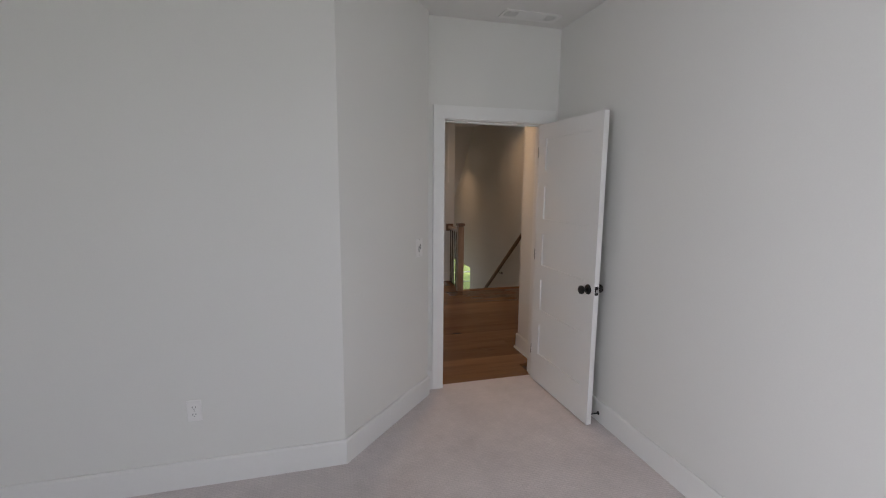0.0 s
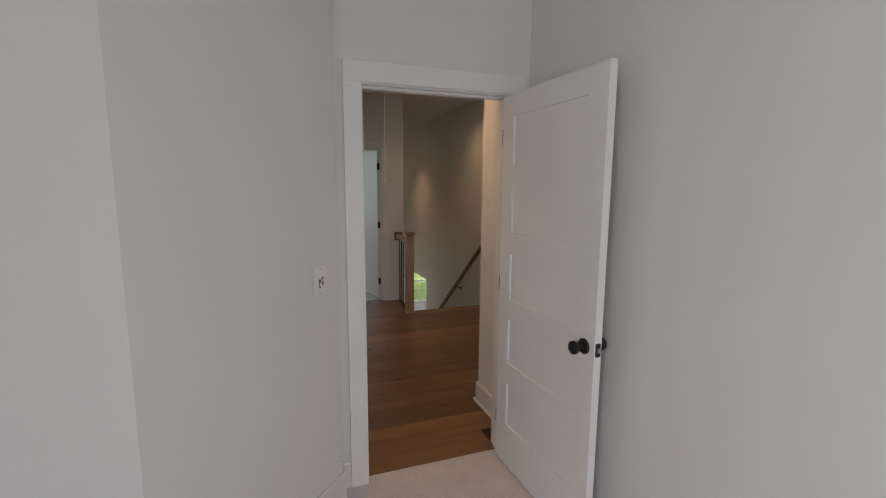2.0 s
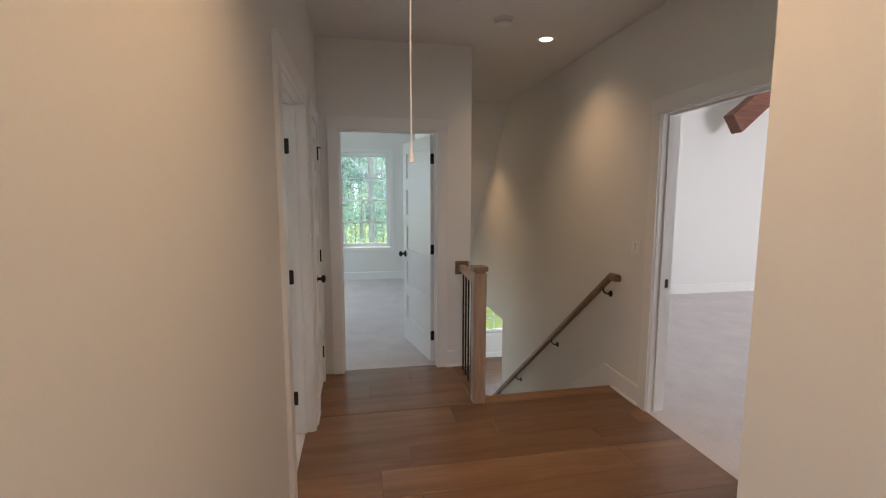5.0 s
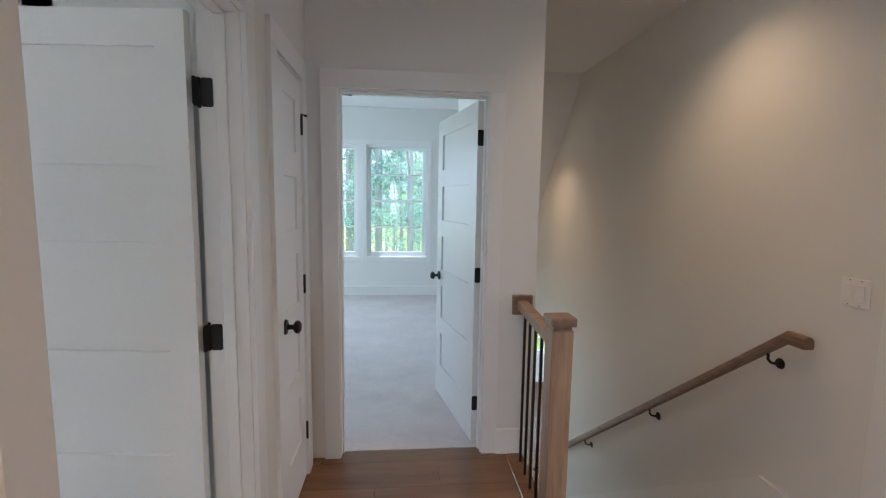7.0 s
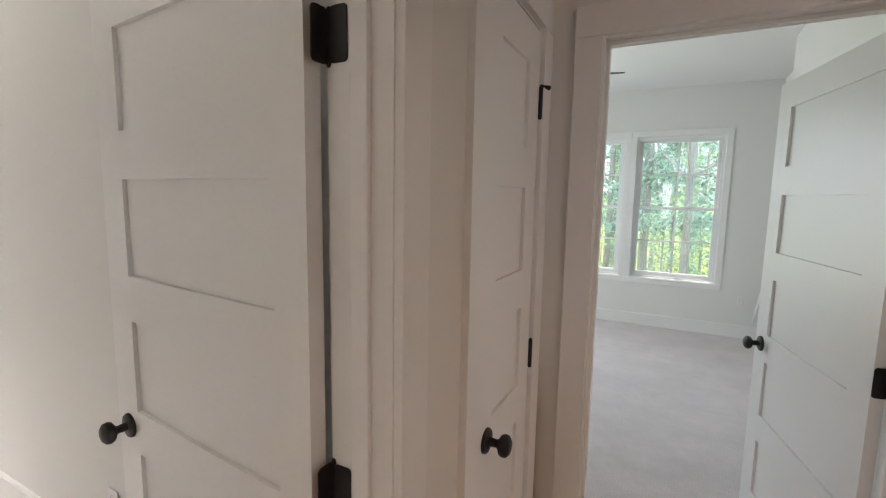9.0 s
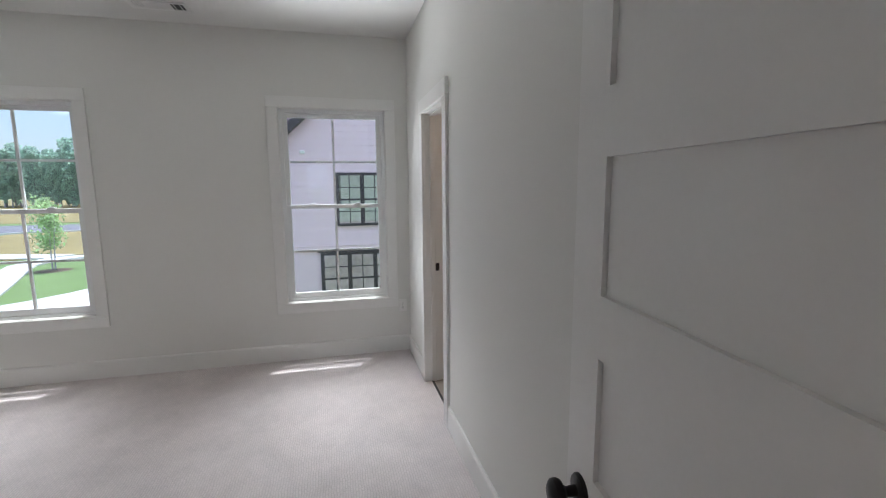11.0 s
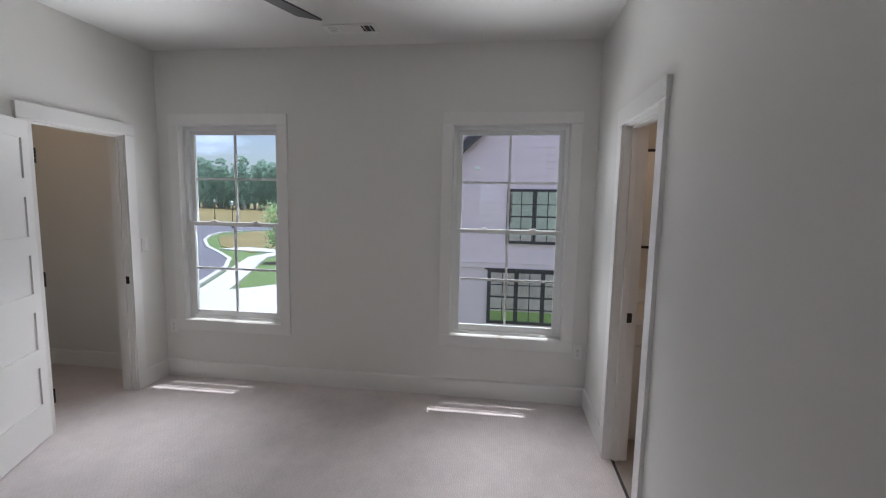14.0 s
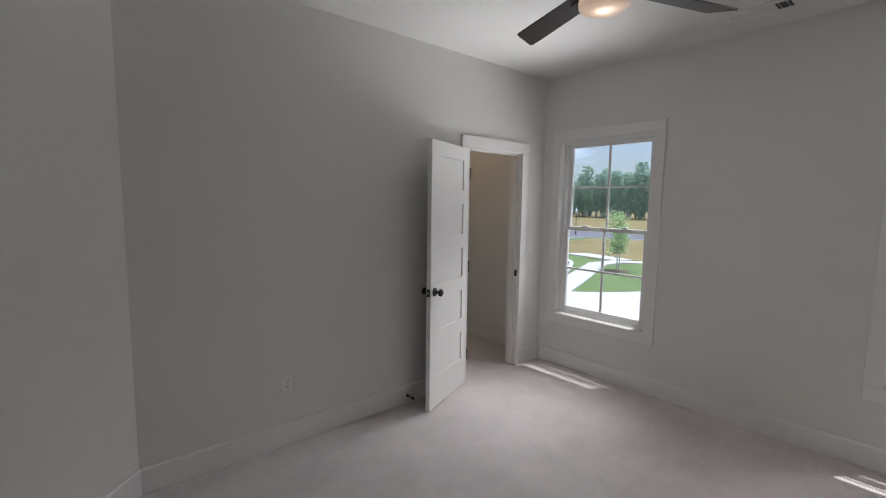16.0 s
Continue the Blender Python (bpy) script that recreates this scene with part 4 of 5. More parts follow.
# fitting added for the unseen entry lamp
recessed_light(pose(1.0, 3.98, H1), "round recessed ceiling light near the bedroom door, added out of sight")
recessed_light(pose(2.285, 6.73, H1), "round recessed ceiling light over the stair, switched on")
recessed_light(pose(2.20, 9.40, H1 - 0.4 * 1.0743 - 0.002, -47), "round recessed light in the sloping ceiling")

detector = thing("smoke_detector", pose(1.83, 6.42, H1), "white round smoke detector on the hall ceiling", "smoke detector")
part("base", bm_lathe(bmesh.new(), ((0, 0), (0.066, 0), (0.066, -0.010), (0.060, -0.012)), None, 28), PLASTIC, detector, "", True)
part("cover", bm_lathe(bmesh.new(), ((0.056, -0.010), (0.055, -0.030), (0.045, -0.037), (0.0, -0.038)), None, 28), PLASTIC, detector, "", True)

hatch = thing("attic_hatch", pose(1.02, 5.23, H1), "white flush attic ladder hatch in the ceiling", "attic hatch")
part("gap", bm_boxes(((-0.325, -0.69, -0.003), (0.325, 0.69, -0.0005))), SLOT, hatch)
part("hatch_panel", soften(bm_boxes(((-0.318, -0.683, -0.008), (0.318, 0.683, -0.0035))), 0.002), CEIL, hatch)
bm = bmesh.new()
for a, b in (((-0.385, -0.75), (-0.328, 0.75)), ((0.328, -0.75), (0.385, 0.75)), ((-0.328, -0.75), (0.328, -0.693)), ((-0.328, 0.693), (0.328, 0.75))):
    bm_box(bm, (*a, -0.006), (*b, -0.0005))
part("hatch_frame", bm, CEIL, hatch)
cord = thing("pull_cord", pose(0.958, 4.58, H1 + 0.014), "white attic pull cord with a conical plastic handle", "pull cord")
part("string", bm_tube(bmesh.new(), [(0, 0, -0.022), (0.002, -0.003, -0.4), (-0.001, 0.001, -0.8), (0, 0, -1.113)], 0.0022, 8), PLASTIC, cord, "thin white string", True)
part("handle", bm_lathe(bmesh.new(), ((0.0, -1.112), (0.0035, -1.113), (0.0045, -1.122), (0.0085, -1.150), (0.0088, -1.156), (0.005, -1.157), (0, -1.154)), None, 18), PLASTIC, cord, "small cone-shaped handle", True)

# ceiling fan, at rest
fan = thing("ceiling_fan", pose(-1.79, 4.38, 0), "dark four-blade ceiling fan with a lit frosted bowl", "ceiling fan")
part("canopy", bm_lathe(bmesh.new(), ((0, H2), (0.07, H2), (0.07, H2 - 0.015), (0.045, H2 - 0.055), (0.016, H2 - 0.06)), None, 24), BLACK, fan, "", True)
part("downrod", bm_lathe(bmesh.new(), ((0.0125, H2 - 0.05), (0.0125, 2.62)), None, 16), BLACK, fan, "", True)
part("motor_housing", bm_lathe(bmesh.new(), ((0.0, 2.635), (0.03, 2.63), (0.085, 2.60), (0.115, 2.57), (0.115, 2.50), (0.10, 2.475), (0, 2.475)), None, 32), BLACK, fan, "", True)
part("light_kit", bm_lathe(bmesh.new(), ((0.0, 2.475), (0.095, 2.474), (0.095, 2.462), (0, 2.462)), None, 32), BLACK, fan, "", True)
part("light_bowl", bm_lathe(bmesh.new(), ((0.0, 2.461), (0.100, 2.461), (0.106, 2.452), (0.105, 2.425), (0.090, 2.412), (0.05, 2.405), (0.0, 2.403)), None, 32), FROST, fan, "glowing frosted glass bowl", True)
for k in range(4):
    turn = pose(0, 0, 2.502, 0, 0, 159 + 90 * k)
    bm = bm_boxes(((0.10, -0.022, -0.004), (0.21, 0.022, 0.002)))
    bmesh.ops.transform(bm, matrix=pose(0, 0, 0, 10, 0, 0), verts=bm.verts)
    bm.transform(turn)
    part("blade_iron", bm, BLACK, fan)
    bm = bmesh.new()
    bm_prism(bm, [(0.15, -0.052), (0.58, -0.066), (0.695, -0.066), (0.708, -0.055), (0.655, 0.060), (0.64, 0.066), (0.15, 0.056)], 0.003, 0.011)
    soften(bm, 0.0025)
    bm.transform(turn @ pose(0, 0, 0, 11, 0, 0))
    part("blade", bm, BLADE, fan, "dark flat blade")

far_fan = copy_thing(fan, pose(-0.22, 9.2, H3 - H2, 0, 0, -140))
far_fan["label"] = "dark four-blade ceiling fan, unlit, in the far bedroom"
for ob in far_fan.children:
    if ob.name.startswith("light_bowl"):
        ob["label"] = "unlit frosted glass bowl"


def door_stop_peg(m, label):
    root = thing("door_stop_peg", m, label, "door stop")
    part("stem", bm_lathe(bmesh.new(), ((0.0, 0.0), (0.013, 0.0), (0.012, 0.004), (0.005, 0.007), (0.0045, 0.062)), None, 14), BLACK, root, "", True)
    part("bumper", bm_lathe(bmesh.new(), ((0.0, 0.060), (0.0095, 0.060), (0.0105, 0.066), (0.009, 0.078), (0.0, 0.080)), None, 14), IRON, root, "rubber tip", True)


door_stop_peg(pose(1.446, 2.53, 0.06, 0, -90, 0), "black rigid door stop on the baseboard")
door_stop_peg(pose(-1.985, 2.715, 0.06, -90, 0, 0), "black rigid door stop on the baseboard beside the closet door")

# ---- stair ----
RISER, TREAD, TOP_Y = 0.19125, 0.252, 6.36
stair = thing("staircase", pose(2.23, TOP_Y, 0), "oak staircase going down to the floor below", "stairs", kind="structure")
for k in range(1, 16):
    y0 = (k - 1) * TREAD
    part("tread", soften(bm_boxes(((-0.548, y0 + 0.002, -k * RISER - 0.027), (0.538, y0 + TREAD + 0.022, -k * RISER))), 0.006), OAK, stair)
    part("riser", bm_boxes(((-0.548, y0 - 0.016, -k * RISER), (0.538, y0 + 0.0, -(k - 1) * RISER - 0.028))), TRIM, stair)
part("stringer", bm_boxes(((-0.549, 0.05, -0.7), (0.539, 0.3, -0.62))), TRIM, stair)
bm = bmesh.new()
for x0, x1 in ((0.525, 0.5395),):
    pts = [(-0.02, 0.145), (0.12, 0.145), (3.75, -2.61), (3.75, -2.95), (3.5, -2.95), (-0.02, -0.26)]
    lo = [bm.verts.new((x0, y, z)) for y, z in pts]
    hi = [bm.verts.new((x1, y, z)) for y, z in pts]
    bm.faces.new(lo)
    bm.faces.new(list(reversed(hi)))
    for i in range(len(pts)):
        j = (i + 1) % len(pts)
        bm.faces.new((lo[i], hi[i], hi[j], lo[j]))
part("skirt_board", bm, TRIM, stair)
nosing = setting("stair_nosing", soften(bm_boxes(((1.69, TOP_Y - 0.085, -0.021), (2.769, TOP_Y + 0.02, 0.001))), 0.006, 2), OAK, "oak nosing board along the top step", "nosing")
setting("landing_edge", soften(bm_boxes(((1.60, TOP_Y + 0.0, -0.021), (1.70, 7.014, 0.002))), 0.004), OAK, "oak edge board under the balusters", "nosing")

balustrade = thing("stair_balustrade", pose(1.64, 6.30, 0), "oak newel and handrail with black iron balusters", "balustrade")
newel = part("newel_post", soften(bm_boxes(((-0.045, -0.045, 0), (0.045, 0.045, 0.962))), 0.004), NEWEL_OAK, balustrade, "square pale oak newel post")
part("newel_neck", bm_boxes(((-0.038, -0.038, 0.962), (0.038, 0.038, 0.978))), RAIL_OAK, newel)
part("newel_cap", soften(bm_boxes(((-0.054, -0.054, 0.978), (0.054, 0.054, 1.014))), 0.006, 2), RAIL_OAK, newel, "darker square cap")
RAIL_DRIFT = 0.034 / 0.645   # the rail leans a little towards the stair on its way to the wall


def along_rail(bm):
    for v in bm.verts:
        v.co.x += (v.co.y - 0.045) * RAIL_DRIFT
    return bm


part("handrail", along_rail(soften(bm_boxes(((-0.029, 0.045, 0.866), (0.029, 0.690, 0.919))), 0.009, 2)), NEWEL_OAK, balustrade)
part("rosette", soften(bm_boxes(((-0.021, 0.690, 0.834), (0.094, 0.7125, 0.947))), 0.003), RAIL_OAK, balustrade, "square dark oak rosette")
for k in range(5):
    y = 0.135 + k * 0.118
    part("baluster", along_rail(bm_boxes(((-0.0065, y - 0.0065, 0.002), (0.0065, y + 0.0065, 0.867)))), IRON, balustrade, "black square iron baluster")

wall_rail = thing("wall_handrail", pose(2.70, 6.24, 0.893), "brown oak handrail on black brackets along the stair wall", "handrail")
SLOPE = -0.79
bm = bmesh.new()
prof = [(-0.024, -0.020), (0.024, -0.020), (0.026, 0.0), (0.022, 0.022), (0.010, 0.032), (-0.010, 0.032), (-0.022, 0.022), (-0.026, 0.0)]
rows = []
for y, z in ((0.0, 0.0), (0.10, 0.0), (3.06, 2.96 * SLOPE)):
    rows.append([bm.verts.new((x, y, z + h * (1.0 if y < 0.11 else 1.26))) for x, h in prof])
for a, b in zip(rows, rows[1:]):
    for k in range(8):
        bm.faces.new((a[k], a[(k + 1) % 8], b[(k + 1) % 8], b[k]))
bm.faces.new(rows[0])
bm.faces.new(list(reversed(rows[-1])))
part("rail", bm, RAIL_OAK, wall_rail)
for y in (0.20, 1.12, 2.12, 2.9):
    z = (y - 0.10) * SLOPE
    br = part("bracket", bm_tube(bmesh.new(), [(0.002, y, z - 0.026), (0.004, y, z - 0.055), (0.02, y + 0.0, z - 0.072), (0.045, y, z - 0.078), (0.066, y, z - 0.078)], 0.0065, 10), BLACK, wall_rail, "curved black bracket", True)
    part("bracket_plate", bm_lathe(bmesh.new(), ((0, 0), (0.026, 0), (0.024, 0.006), (0.010, 0.010), (0, 0.010)), pose(0.069, y, z - 0.078, 0, -90, 0), 18), BLACK, br, "", True)

lower = thing("lower_balustrade", pose(2.81, 9.19, -2.23), "dark balustrade at the foot of the stair", "balustrade")
part("lower_newel", soften(bm_boxes(((-0.045, -0.045, 0.14), (0.045, 0.045, 0.86))), 0.004), RAIL_OAK, lower)
bm = bmesh.new()
bm_tube(bm, [(0, 0.04, 0.78), (0, 0.95, 0.78 + 0.91 * SLOPE)], 0.028, 8)
part("lower_handrail", bm, RAIL_OAK, lower)
for k in range(7):
    y = 0.11 + 0.12 * k
    part("lower_baluster", bm_boxes(((-0.0065, y - 0.0065, y * SLOPE - 0.10), (0.0065, y + 0.0065, 0.78 + y * SLOPE))), IRON, lower)
part("lower_curb", bm_boxes(((-0.03, 0.05, -0.83), (0.03, 0.95, -0.80))), TRIM, lower)

# bonus room beam
beam = thing("ceiling_beam", pose(6.0, 8.9, 2.42), "stained wooden ceiling beam", "beam")
bm = bmesh.new()
v = [bm.verts.new(p) for p in ((0, -0.09, 0), (0.16, -0.09, 0), (0.16, 0.09, 0), (0, 0.09, 0), (1.7, -0.09, 1.55), (1.95, -0.09, 1.55), (1.95, 0.09, 1.55), (1.7, 0.09, 1.55))]
for p in v[:1] + v[3:4]:
    p.co.z += 0.24
for f in ((0, 3, 2, 1), (4, 5, 6, 7), (0, 1, 5, 4), (1, 2, 6, 5), (2, 3, 7, 6), (3, 0, 4, 7)):
    bm.faces.new([v[i] for i in f])
part("timber", bm, BEAM_WOOD, beam)

# bathroom seen through the narrow doorway
vanity = thing("bathroom_vanity", pose(-3.655, 6.47, 0), "white bathroom vanity with a drawer over a door", "vanity")
part("carcass", bm_boxes(((0.003, 0.0, 0.10), (0.53, 1.15, 0.825))), CABINET, vanity)
part("toe_kick", bm_boxes(((0.003, 0.0, 0.0), (0.47, 1.15, 0.10))), CABINET, vanity)
for k in range(2):
    part("drawer_front", soften(bm_boxes(((0.531, 0.012 + 0.57 * k, 0.69), (0.549, 0.563 + 0.57 * k, 0.815))), 0.002), CABINET, vanity)
    part("cabinet_door", soften(bm_boxes(((0.531, 0.012 + 0.57 * k, 0.115), (0.549, 0.563 + 0.57 * k, 0.680))), 0.002), CABINET, vanity)
part("countertop", soften(bm_boxes(((0.003, -0.01, 0.826), (0.57, 1.17, 0.862))), 0.003), VINYL, vanity)
part("backsplash", bm_boxes(((0.003, -0.01, 0.863), (0.022, 1.17, 0.96))), VINYL, vanity)
mirror = thing("bathroom_mirror", pose(-3.652, 6.52, 0), "rectangular wall mirror in a thin black frame", "mirror")
MIRROR = surface("mirror_silver", (0.86, 0.87, 0.86), 0.02, 0.0, 1, 10, 0.0, metal=1.0)
part("mirror_glass", bm_boxes(((0.001, 0.02, 1.29), (0.012, 0.98, 1.98))), MIRROR, mirror)
part("mirror_frame", bm_boxes(((0.0, 0, 1.27), (0.022, 1.0, 1.289)), ((0.0, 0, 1.981), (0.022, 1.0, 2.0)), ((0.0, 0, 1.289), (0.022, 0.019, 1.981)), ((0.0, 0.981, 1.289), (0.022, 1.0, 1.981))), BLACK, mirror, "thin black frame")

# ---- hall floor boards ----
rng = random.Random(4)
BW = 0.225
rowk = 0
y = 3.327
board_mesh = {}
while y < 7.07:
    y1 = min(y + BW, 7.07)
    if y < TOP_Y - 0.09 < y1:
        y1 = TOP_Y - 0.087
    xs = 0.552 if y < 3.36 else 0.44
    xe = 1.342 if y < 3.36 else 1.474 if y < 3.925 - 0.02 else 2.768 if y < TOP_Y - 0.088 else 1.598
    if y > 6.98:
        xs, xe = 0.655, 1.455
    x = xs - rng.random() * 1.2
    while x < xe:
        ln = 0.9 + rng.random() * 1.1
        a, b = max(x, xs), min(x + ln, xe)
        if b - a > 0.02:
            bm = bm_boxes(((a + 0.0006, y + 0.0006, -0.021), (b - 0.0006, y1 - 0.0006, rng.uniform(-0.0006, 0.0004))))
            bmesh.ops.bevel(bm, geom=[e for e in bm.edges if all(v.co.z > -0.01 for v in e.verts)], offset=0.0005, segments=1, affect="EDGES")
            part("plank", bm, OAK, floor_hall)
        x += ln
    y = y1

# ---- outdoors ----
ground = setting("ground", bm_boxes(((-2500, -2500, GROUND - 0.5), (2500, 2500, GROUND))), GRASS, "mown lawn reaching to the horizon", "ground")


def sheet(name, outline, material, label, category, lift, thick=0.2):
    bm = bmesh.new()
    bm_prism(bm, outline, GROUND + lift - thick, GROUND + lift)
    bmesh.ops.recalc_face_normals(bm, faces=bm.faces)
    bmesh.ops.triangulate(bm, faces=[f for f in bm.faces if len(f.verts) > 4], ngon_method="EAR_CLIP")
    return setting(name, bm, material, label, category)


def ribbon(points, half0, half1):
    """An outline along points, reaching half0 to one side and half1 to the other."""
    pts = [Vector(p) for p in points]
    left, right = [], []
    for i, p in enumerate(pts):
        d = (pts[min(i + 1, len(pts) - 1)] - pts[max(i - 1, 0)]).normalized()
        n = Vector((-d.y, d.x))
        left.append(tuple(p + n * half0))
        right.append(tuple(p - n * half1))
    return left + right[::-1]


CURB = [(-8, -6.0), (-16, -8.6), (-23.1, -11.3), (-28, -13.2), (-31.6, -15.3), (-34.5, -18.0), (-38.5, -22.0), (-44, -26.3), (-49.5, -29.6), (-54, -31.2), (-58, -30.5), (-60.2, -27.0), (-60.6, -15), (-60.6, 30)]
ROAD_LEFT = [(-61, -78), (-76, -78), (-74, 30)]
sheet("dry_field", [(-42, 40), (-40, -10), (-36.5, -16.5), (-40, -21.5), (-49, -28.0), (-58, -29), (-60, -26), (-160, -20), (-160, 60)], DRYGRASS, "patchy dry grass beside the road", "ground", 0.06)
sheet("far_field", [(-76, 60), (-78, -110), (-260, -180), (-260, 60)], DRYGRASS, "tan dry field before the woods", "ground", 0.05)
sheet("road", CURB + [(-72, 30), (-72, -90), (-61, -46), (-40, -32), (-14, -17.5), (-8, -15)], ASPHALT, "grey asphalt road with a curved kerb", "road", 0.09)
sheet("kerb", ribbon(CURB, 0.0, 0.3), CONCRETE, "pale concrete kerb along the road", "kerb", 0.2, 0.25)
sheet("pavement", ribbon([(-16, -6.4), (-20.6, -9.0), (-25.2, -10.7), (-30, -12.6), (-33.5, -13.9), (-36.2, -13.6), (-37.6, -11.6), (-38.3, -8), (-38.6, 0), (-38.6, 30)], 0.75, 0.75), CONCRETE, "pale concrete footpath", "pavement", 0.10)
sheet("kerb_ramp", [(-36.6, -14.2), (-38.2, -13.2), (-39.6, -18.6), (-37.6, -20.0)], CONCRETE, "pale concrete kerb ramp", "pavement", 0.12)
sheet("driveway", [(-12.4, -3.5), (-17.5, -7.4), (-20.8, -8.9), (-22.2, -7.4), (-23.6, -6.4), (-25.2, -5.7), (-25.8, -2.0), (-24, 3.0), (-16, 3.0), (-12.4, 2)], CONCRETE, "white concrete driveway", "driveway", 0.13)
sheet("meadow", [(-30, 14), (30, 14), (40, 90), (-40, 90)], surface("sunlit_meadow", (0.30, 0.33, 0.08), 0.95, 0.35, 0.4, 8, 0.6, depth=0.05), "bright sunlit grass among the trees", "ground", 0.06)


# trees
def leaves(name, seed, clumps, per, size, material, shape):
    """A crown: many small leaf blades gathered in clumps. shape(rng) gives the middle and radius of a clump."""
    r = np.random.RandomState(seed)
    v, f = [], []
    for _ in range(clumps):
        (cx, cy, cz), rad = shape(r)
        p = r.normal(size=(per, 3))
        p = p / np.linalg.norm(p, axis=1, keepdims=True) * (rad * r.rand(per, 1) ** 0.45)
        p[:, 2] *= 0.6
        p += (cx, cy, cz)
        a = r.normal(size=(per, 3))
        a /= np.linalg.norm(a, axis=1, keepdims=True)
        b = np.cross(a, r.normal(size=(per, 3)))
        b /= np.linalg.norm(b, axis=1, keepdims=True)
        s = size * (0.6 + 0.8 * r.rand(per, 1))
        for q in ((p - a * s), (p + b * s * 0.5), (p + a * s), (p - b * s * 0.5)):
            v.append(q)
        f.append(per)
    pts, faces, base = [], [], 0
    k = 0
    for per_n in f:
        block = np.stack(v[k:k + 4], axis=1).reshape(-1, 3)
        pts.append(block)
        faces.extend((base + 4 * i, base + 4 * i + 1, base + 4 * i + 2, base + 4 * i + 3) for i in range(per_n))
        base += 4 * per_n
        k += 4
    me = bpy.data.meshes.new(name)
    me.from_pydata(np.concatenate(pts).tolist(), [], list(faces))
    me.materials.append(material)
    return me


def trunk_mesh(name, height, radius, seed, limbs):
    r = random.Random(seed)
    bm = bmesh.new()
    line = [(0.0, 0.0, -0.15)]
    x = y = 0.0
    for k in range(1, 8):
        x += r.uniform(-0.012, 0.012) * height / 7
        y += r.uniform(-0.012, 0.012) * height / 7
        line.append((x, y, height * k / 7))
    bm_tube(bm, line, [radius * (1.25 if i == 0 else 1 - 0.8 * i / 7.5) for i in range(8)], 9)
    for k in range(limbs):
        h = height * r.uniform(0.3, 0.95)
        a = r.uniform(0, 6.28)
        ln = height * r.uniform(0.08, 0.2)
        i = min(6, int(h / height * 7))
        bx, by, _ = line[i]
        bm_tube(bm, [(bx, by, h), (bx + ln * 0.5 * math.cos(a), by + ln * 0.5 * math.sin(a), h + ln * 0.3), (bx + ln * math.cos(a), by + ln * math.sin(a), h + ln * 0.75)], [radius * 0.3, radius * 0.2, radius * 0.06], 6)
    me = mesh_of(name, bm, BARK, True)
    return me


def tree(m, trunk, crown, label, group):
    root = thing("tree", m, label, "tree", group)
    for n, me in (("trunk", trunk), ("crown", crown)):
        ob = new(n, me)
        ob.parent = root
    return root


def tall_shape(h, low, wide):
    def shape(r):
        z = h * (low + (1 - low) * r.rand())
        k = 1 - abs((z / h - 0.6) / 0.62) ** 2
        a, d = r.rand() * 6.283, wide * max(k, 0.15) * r.rand() ** 0.5
        return (d * math.cos(a), d * math.sin(a), z), 0.35 + 0.55 * r.rand()
    return shape


woods = [(trunk_mesh("wood_trunk", 17, 0.13, 1, 12), leaves("wood_crown", 1, 84, 80, 0.075, LEAF, tall_shape(16, 0.18, 2.6))),
         (trunk_mesh("wood_trunk", 20, 0.15, 2, 10), leaves("wood_crown", 2, 80, 80, 0.075, LEAF, tall_shape(19, 0.34, 3.0))),
         (trunk_mesh("wood_trunk", 9, 0.07, 3, 16), leaves("wood_crown", 3, 38, 75, 0.06, LEAF_YOUNG, tall_shape(8.5, 0.08, 1.9))),
         (trunk_mesh("wood_trunk", 6, 0.05, 4, 14), leaves("wood_crown", 4, 34, 80, 0.055, LEAF, tall_shape(5.6, 0.05, 1.6)))]
rng = random.Random(11)
SPOTS = [(0.15, 21, 1), (1.25, 19.5, 0), (2.45, 23.5, 1), (-1.2, 21.5, 0), (-2.8, 23, 1), (4.2, 22, 0), (0.8, 29, 0), (-1.6, 31, 1), (3.2, 33, 0), (-4.2, 30, 0), (1.9, 38, 1), (-0.4, 40, 0), (5.6, 28, 1), (-5.6, 25, 1),
         (0.75, 24.5, 3), (2.1, 27, 2), (-0.5, 26, 3), (-2.2, 27, 2), (3.3, 28, 3), (1.5, 34, 2), (-1.0, 36, 2), (-3.3, 36, 3), (4.2, 38, 2), (0.3, 44, 2), (2.6, 46, 1), (-2.4, 46, 1)]
for x, y, k in SPOTS:
    tree(pose(x + rng.uniform(-0.3, 0.3), y, GROUND, 0, 0, rng.uniform(0, 360)) @ Matrix.Diagonal((1, 1, rng.uniform(0.9, 1.12), 1)), *woods[k], "leafy woodland tree in bright summer green" if k > 1 else "tall woodland tree with a bare trunk and green crown", "woodland trees")

far = [(trunk_mesh("far_trunk", 17 + 2 * s, 0.2, 20 + s, 6), leaves("far_crown", 20 + s, 120, 44, 0.36, LEAF_HAZED, tall_shape(18 + 2 * s, 0.05 + 0.06 * s, 3.0))) for s in range(3)]
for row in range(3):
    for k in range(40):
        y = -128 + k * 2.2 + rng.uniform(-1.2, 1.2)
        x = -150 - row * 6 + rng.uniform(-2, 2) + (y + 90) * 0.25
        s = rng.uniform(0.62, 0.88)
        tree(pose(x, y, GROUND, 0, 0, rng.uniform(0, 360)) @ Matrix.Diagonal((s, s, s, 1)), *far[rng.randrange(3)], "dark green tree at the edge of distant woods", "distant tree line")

young = thing("tree", pose(-31.5, -11.2, GROUND, 0, 0, 40), "young street tree with two thin trunks and a light crown", "tree")
bm = bmesh.new()
